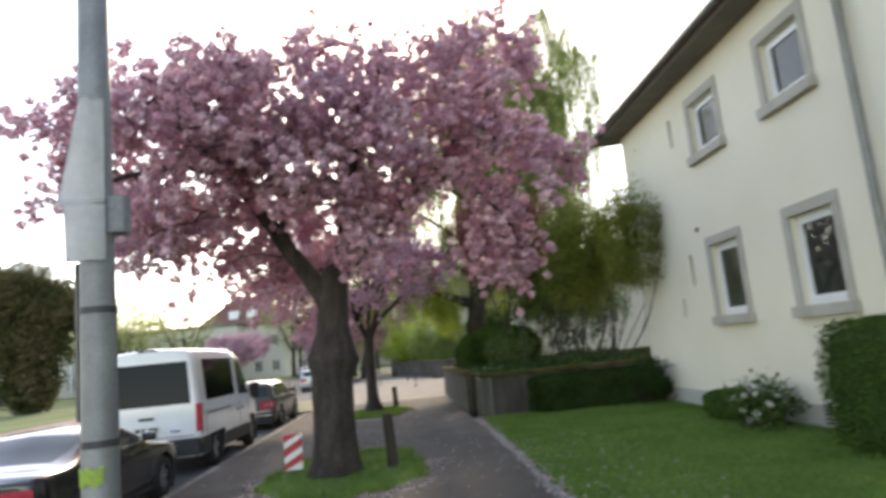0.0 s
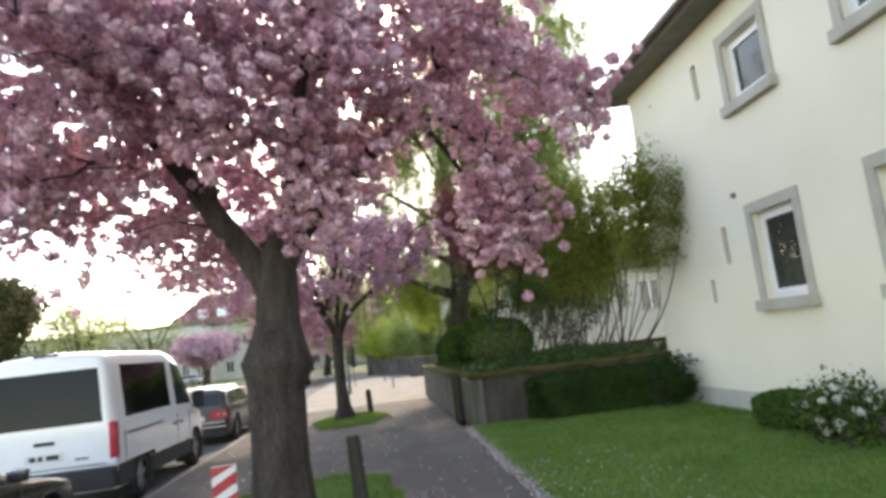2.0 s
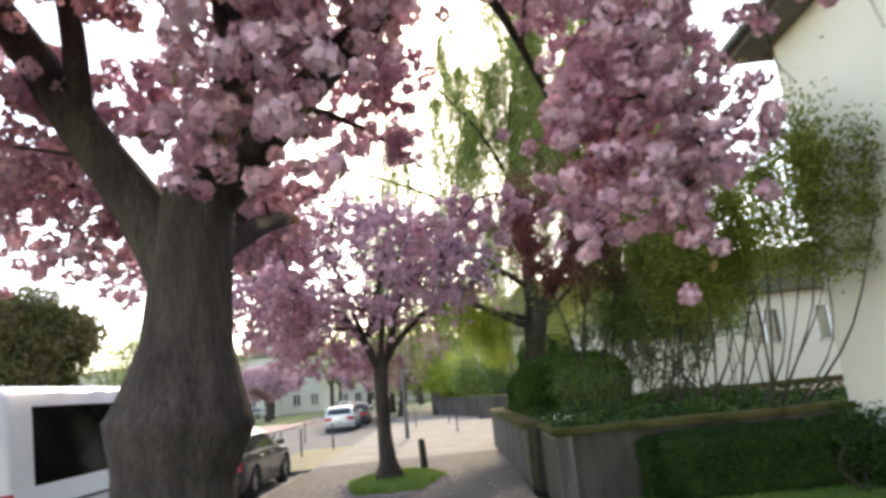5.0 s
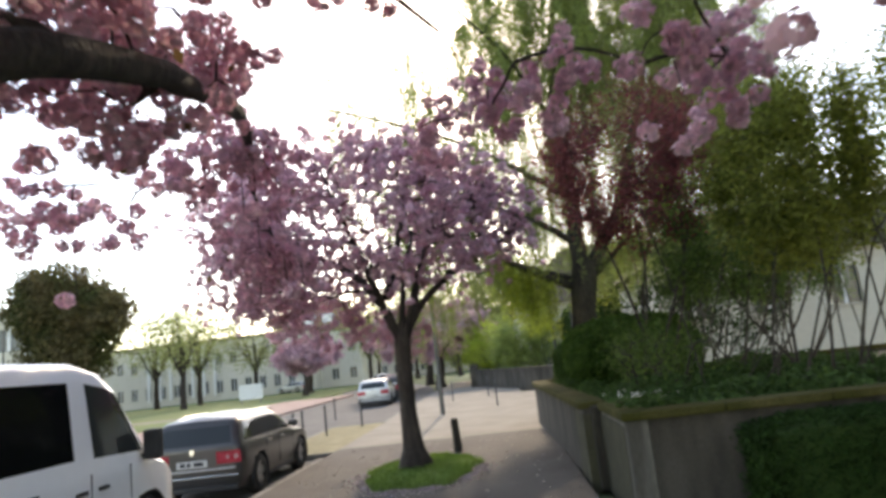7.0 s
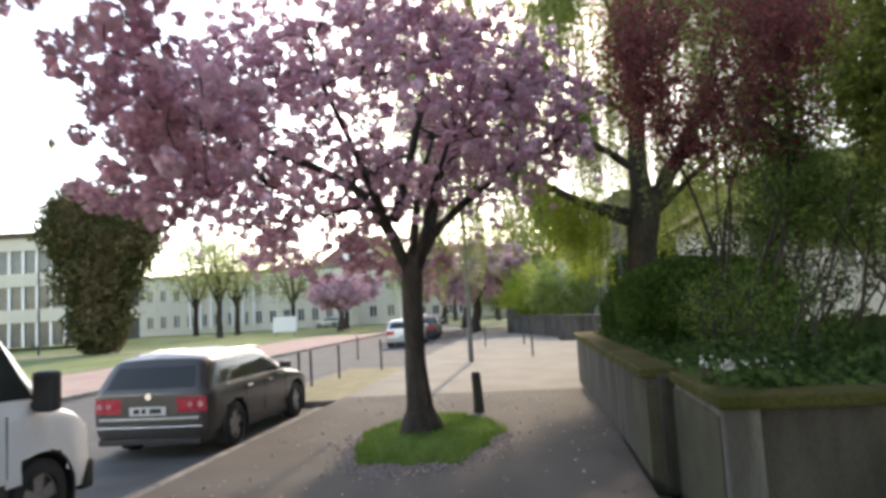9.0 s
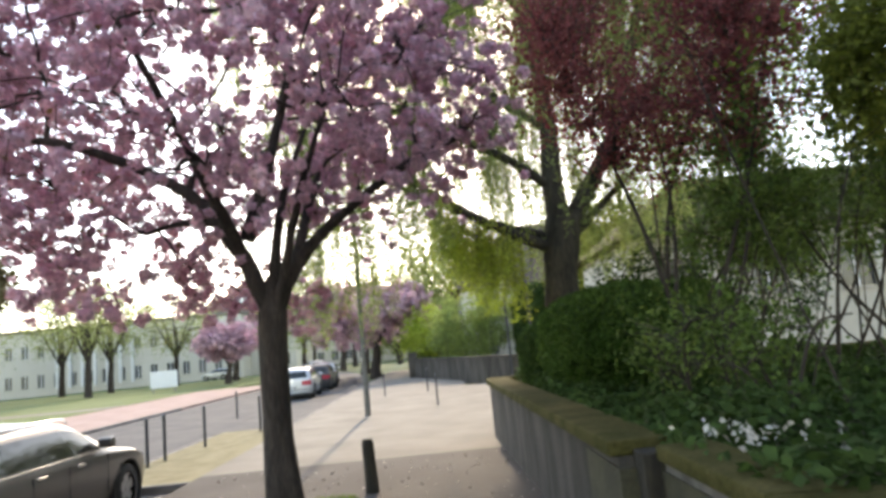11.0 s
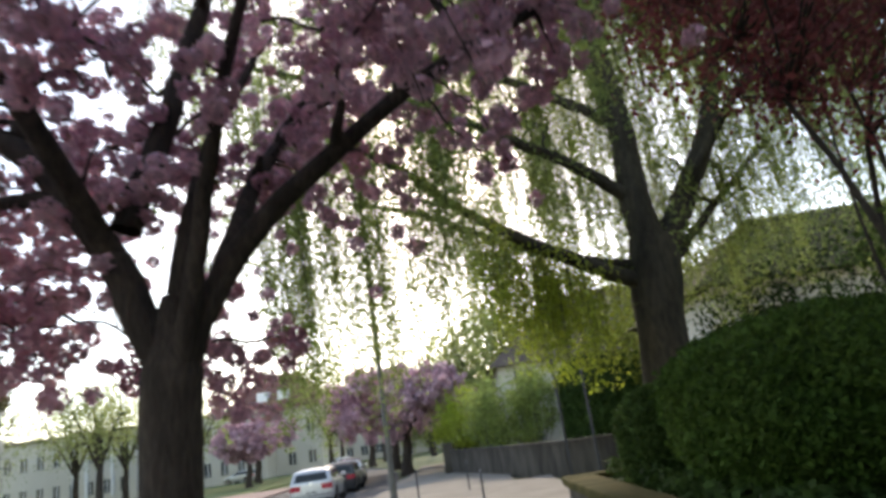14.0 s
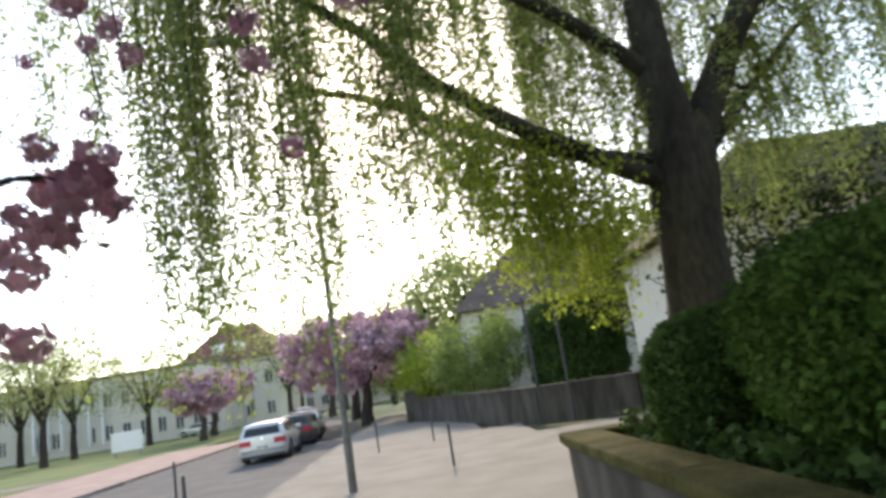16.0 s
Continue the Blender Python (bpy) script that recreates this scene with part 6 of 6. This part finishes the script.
# ---- distant planting ----
iv = thing("ivy_tree", "big tree trunk overgrown with dark ivy", "tree", (0, 0, 0))
trunk_mesh("trunk", [(-34.9, 60, -0.2), (-34.9, 60, 4), (-34.7, 60, 9)], [0.9, 0.7, 0.4], iv, M_BARK, seed=3, sides=14, steps=3)
rr = np.random.default_rng(81)
T_ = Tree(82)
T_.limb([(-34.9, 60, 3), (-34.8, 60, 7), (-34.6, 60, 12)], 0.4, 0.1)
T_.limb([(-34.8, 60, 5), (-37, 60, 9), (-38.4, 60, 11.5)], 0.3, 0.08)
T_.limb([(-34.8, 60, 5), (-32.5, 60, 8.5), (-31, 60, 11)], 0.3, 0.08)
v, f = merge(T_.tubes)
raw("branchwork", v, f, M_BARK, iv)
pt = []
for c_, rad_, n_ in (((-34.9, 60, 2.6), (2.6, 2.2, 2.9), 9000), ((-34.9, 60, 6.5), (3.6, 2.8, 3.2), 12500), ((-35.5, 60, 10.2), (4.2, 3.2, 3.4), 15000), ((-32.2, 60, 9.4), (2.9, 2.4, 2.4), 8000), ((-37.6, 60, 11.2), (2.2, 2.0, 2.0), 4500)):
    p_ = rr.normal(size=(n_, 3))
    p_ /= np.linalg.norm(p_, axis=1, keepdims=True)
    lump = np.array([0.85 + 0.4 * noise.noise(Vector(q * 2.5 + np.array(c_))) for q in p_])
    pt.append(np.array(c_) + p_ * np.array(rad_) * lump[:, None] * rr.uniform(0.5, 1.24, (n_, 1)))
pt = np.concatenate(pt)
pt = pt[pt[:, 2] > 0.05]
v, f = leaves(pt, 0.30, rr, aspect=0.8)
tagged(raw("ivy_crown", v, f, M_IVYLEAF, iv), kind="stuff")
for part_ob in iv.children:
    part_ob.data.transform(Matrix.Translation((0.15, 2.7, 0)) @ Matrix.Scale(0.75, 4))

SP = [(-45, 78, 8.6, 7.5), (-38.5, 82, 9.0, 8.0), (-32, 79, 8.8, 7.5), (-27.5, 84, 7.2, 7.0), (-49, 70, 8.0, 7.0), (-29.5, 70, 7.5, 5.0), (-15.5, 92, 9.5, 8.0), (-16.5, 104, 10.0, 9.0), (-10.5, 100, 9.5, 8.5), (-4, 90, 9.0, 8.0), (-22, 112, 10, 9), (-56, 84, 9.0, 8.0)]
for n_, (x, y, h, w_) in enumerate(SP):
    far_tree(90 + n_, x, y, h + 3.0, w_ + 1.6, 3.5, 3600, "bare-limbed street tree with thin spring leaf", size=0.2)
far_tree(112, 9.5, 43.5, 7.6, 6.5, 2.0, 8000, "green garden tree behind the corner wall", M_SHRUBLEAF, 0.0, 0.2)
far_tree(114, -5.6, 112, 8.5, 11, 1.2, 9000, "green trees closing the end of the street", M_FARLEAF, 0.0, 0.35)
far_tree(115, 2.6, 118, 9.0, 12, 1.2, 9000, "green trees closing the end of the street", M_FARLEAF, 0.0, 0.35)
far_tree(113, 2.2, 60, 9.5, 8.5, 2.0, 8000, "green tree behind the white house", M_FARLEAF, 0.0, 0.28)
shrub("tall_shrub", "bright spring green bush behind the corner wall", "shrub", 120, (2.2, 46.5, 0.0), (1.6, 1.4), ((2.2, 46.5, 2.4), (2.4, 2.2, 1.9)), 26, 220, 9000, 0.16, M_BIRCHLEAF, clump=0.22)
shrub("tall_shrub", "fresh green bush behind the corner wall", "shrub", 121, (-0.2, 50.5, 0.0), (1.2, 1.4), ((0.2, 50.5, 2.3), (2.0, 2.0, 1.7)), 22, 180, 7000, 0.16, M_LIMELEAF, clump=0.22)
clipped("tall_hedge", "tall dark evergreen hedge behind the corner wall", 122, (4.4, 44.0, 0.0), (8.2, 47.0, 4.1), 16000, 0.16, M_DARKLEAF, 0.5)
clipped("low_hedge", "low dark hedge along the street wall", 123, (-0.6, 53, 0.0), (0.8, 74, 1.7), 9000, 0.16, M_DARKLEAF, 0.25)
clipped("low_hedge", "clipped green hedge by the corner wall", 124, (8.4, 36.2, 0.0), (16, 38.0, 1.9), 12000, 0.12, M_HEDGELEAF, 0.3)

# ---- kerb and edging stones ----
def stone_mesh(lx, ly, lz, bev):
    me = bpy.data.meshes.new("kerb_stone")
    bm = boxed(-lx / 2, lx / 2, -ly / 2, ly / 2, -lz, 0)
    bmesh.ops.bevel(bm, geom=[e for e in bm.edges if all(v.co.z > -0.001 for v in e.verts)], offset=bev, segments=1, affect="EDGES")
    bm.to_mesh(me)
    bm.free()
    me.materials.append(M_KERB)
    return me


def stones(parent, me, pts, jit, r, name="kerb_stone"):
    for x, y, z, a in pts:
        o = new(name, me)
        o.parent = parent
        o.matrix_basis = pose(x + r.normal() * jit, y + r.normal() * jit * 0.5, z + r.normal() * jit * 0.5, 0, r.normal() * 1.2, a + r.normal() * jit * 60)


rs = np.random.default_rng(130)
ke = thing("kerb", "line of grey kerb stones along the road", "kerb", kind="structure")
sm = stone_mesh(0.13, 0.985, 0.22, 0.015)
stones(ke, sm, [(KERB_X + 0.065, -4.5 + k, 0.004, 0) for k in range(27)] + [(KERB_X + 0.065, 30.1 + k, 0.004, 0) for k in range(20)], 0.003, rs)
stones(ke, sm, [(-4.95 - 0.065, 23.4 + k, -0.005, 0) for k in range(6)] + [(-4.5, 22.88, -0.005, 90), (-3.6, 22.88, -0.005, 90)], 0.003, rs)
k2 = thing("kerb", "kerb stones along the far footpath", "kerb", kind="structure")
stones(k2, sm, [(FAR_KERB - 0.065, 8.5 + k, -0.01, 0) for k in range(34)], 0.003, rs)
ed = thing("lawn_edging", "row of small pale edging stones between path and lawn", "edging", kind="structure")
se = stone_mesh(0.11, 0.185, 0.12, 0.02)
stones(ed, se, [(1.53 + 0.02 * math.sin(k * 0.4), 2.5 + 0.195 * k, 0.022, 0) for k in range(65)], 0.009, rs, "edging_stone")

# ---- the whole plan brought to life size ----
for ob in scene.objects:
    if ob.parent is None and ob.type in ("MESH", "EMPTY"):
        ob.matrix_basis = Matrix.Scale(SIZE, 4) @ ob.matrix_basis
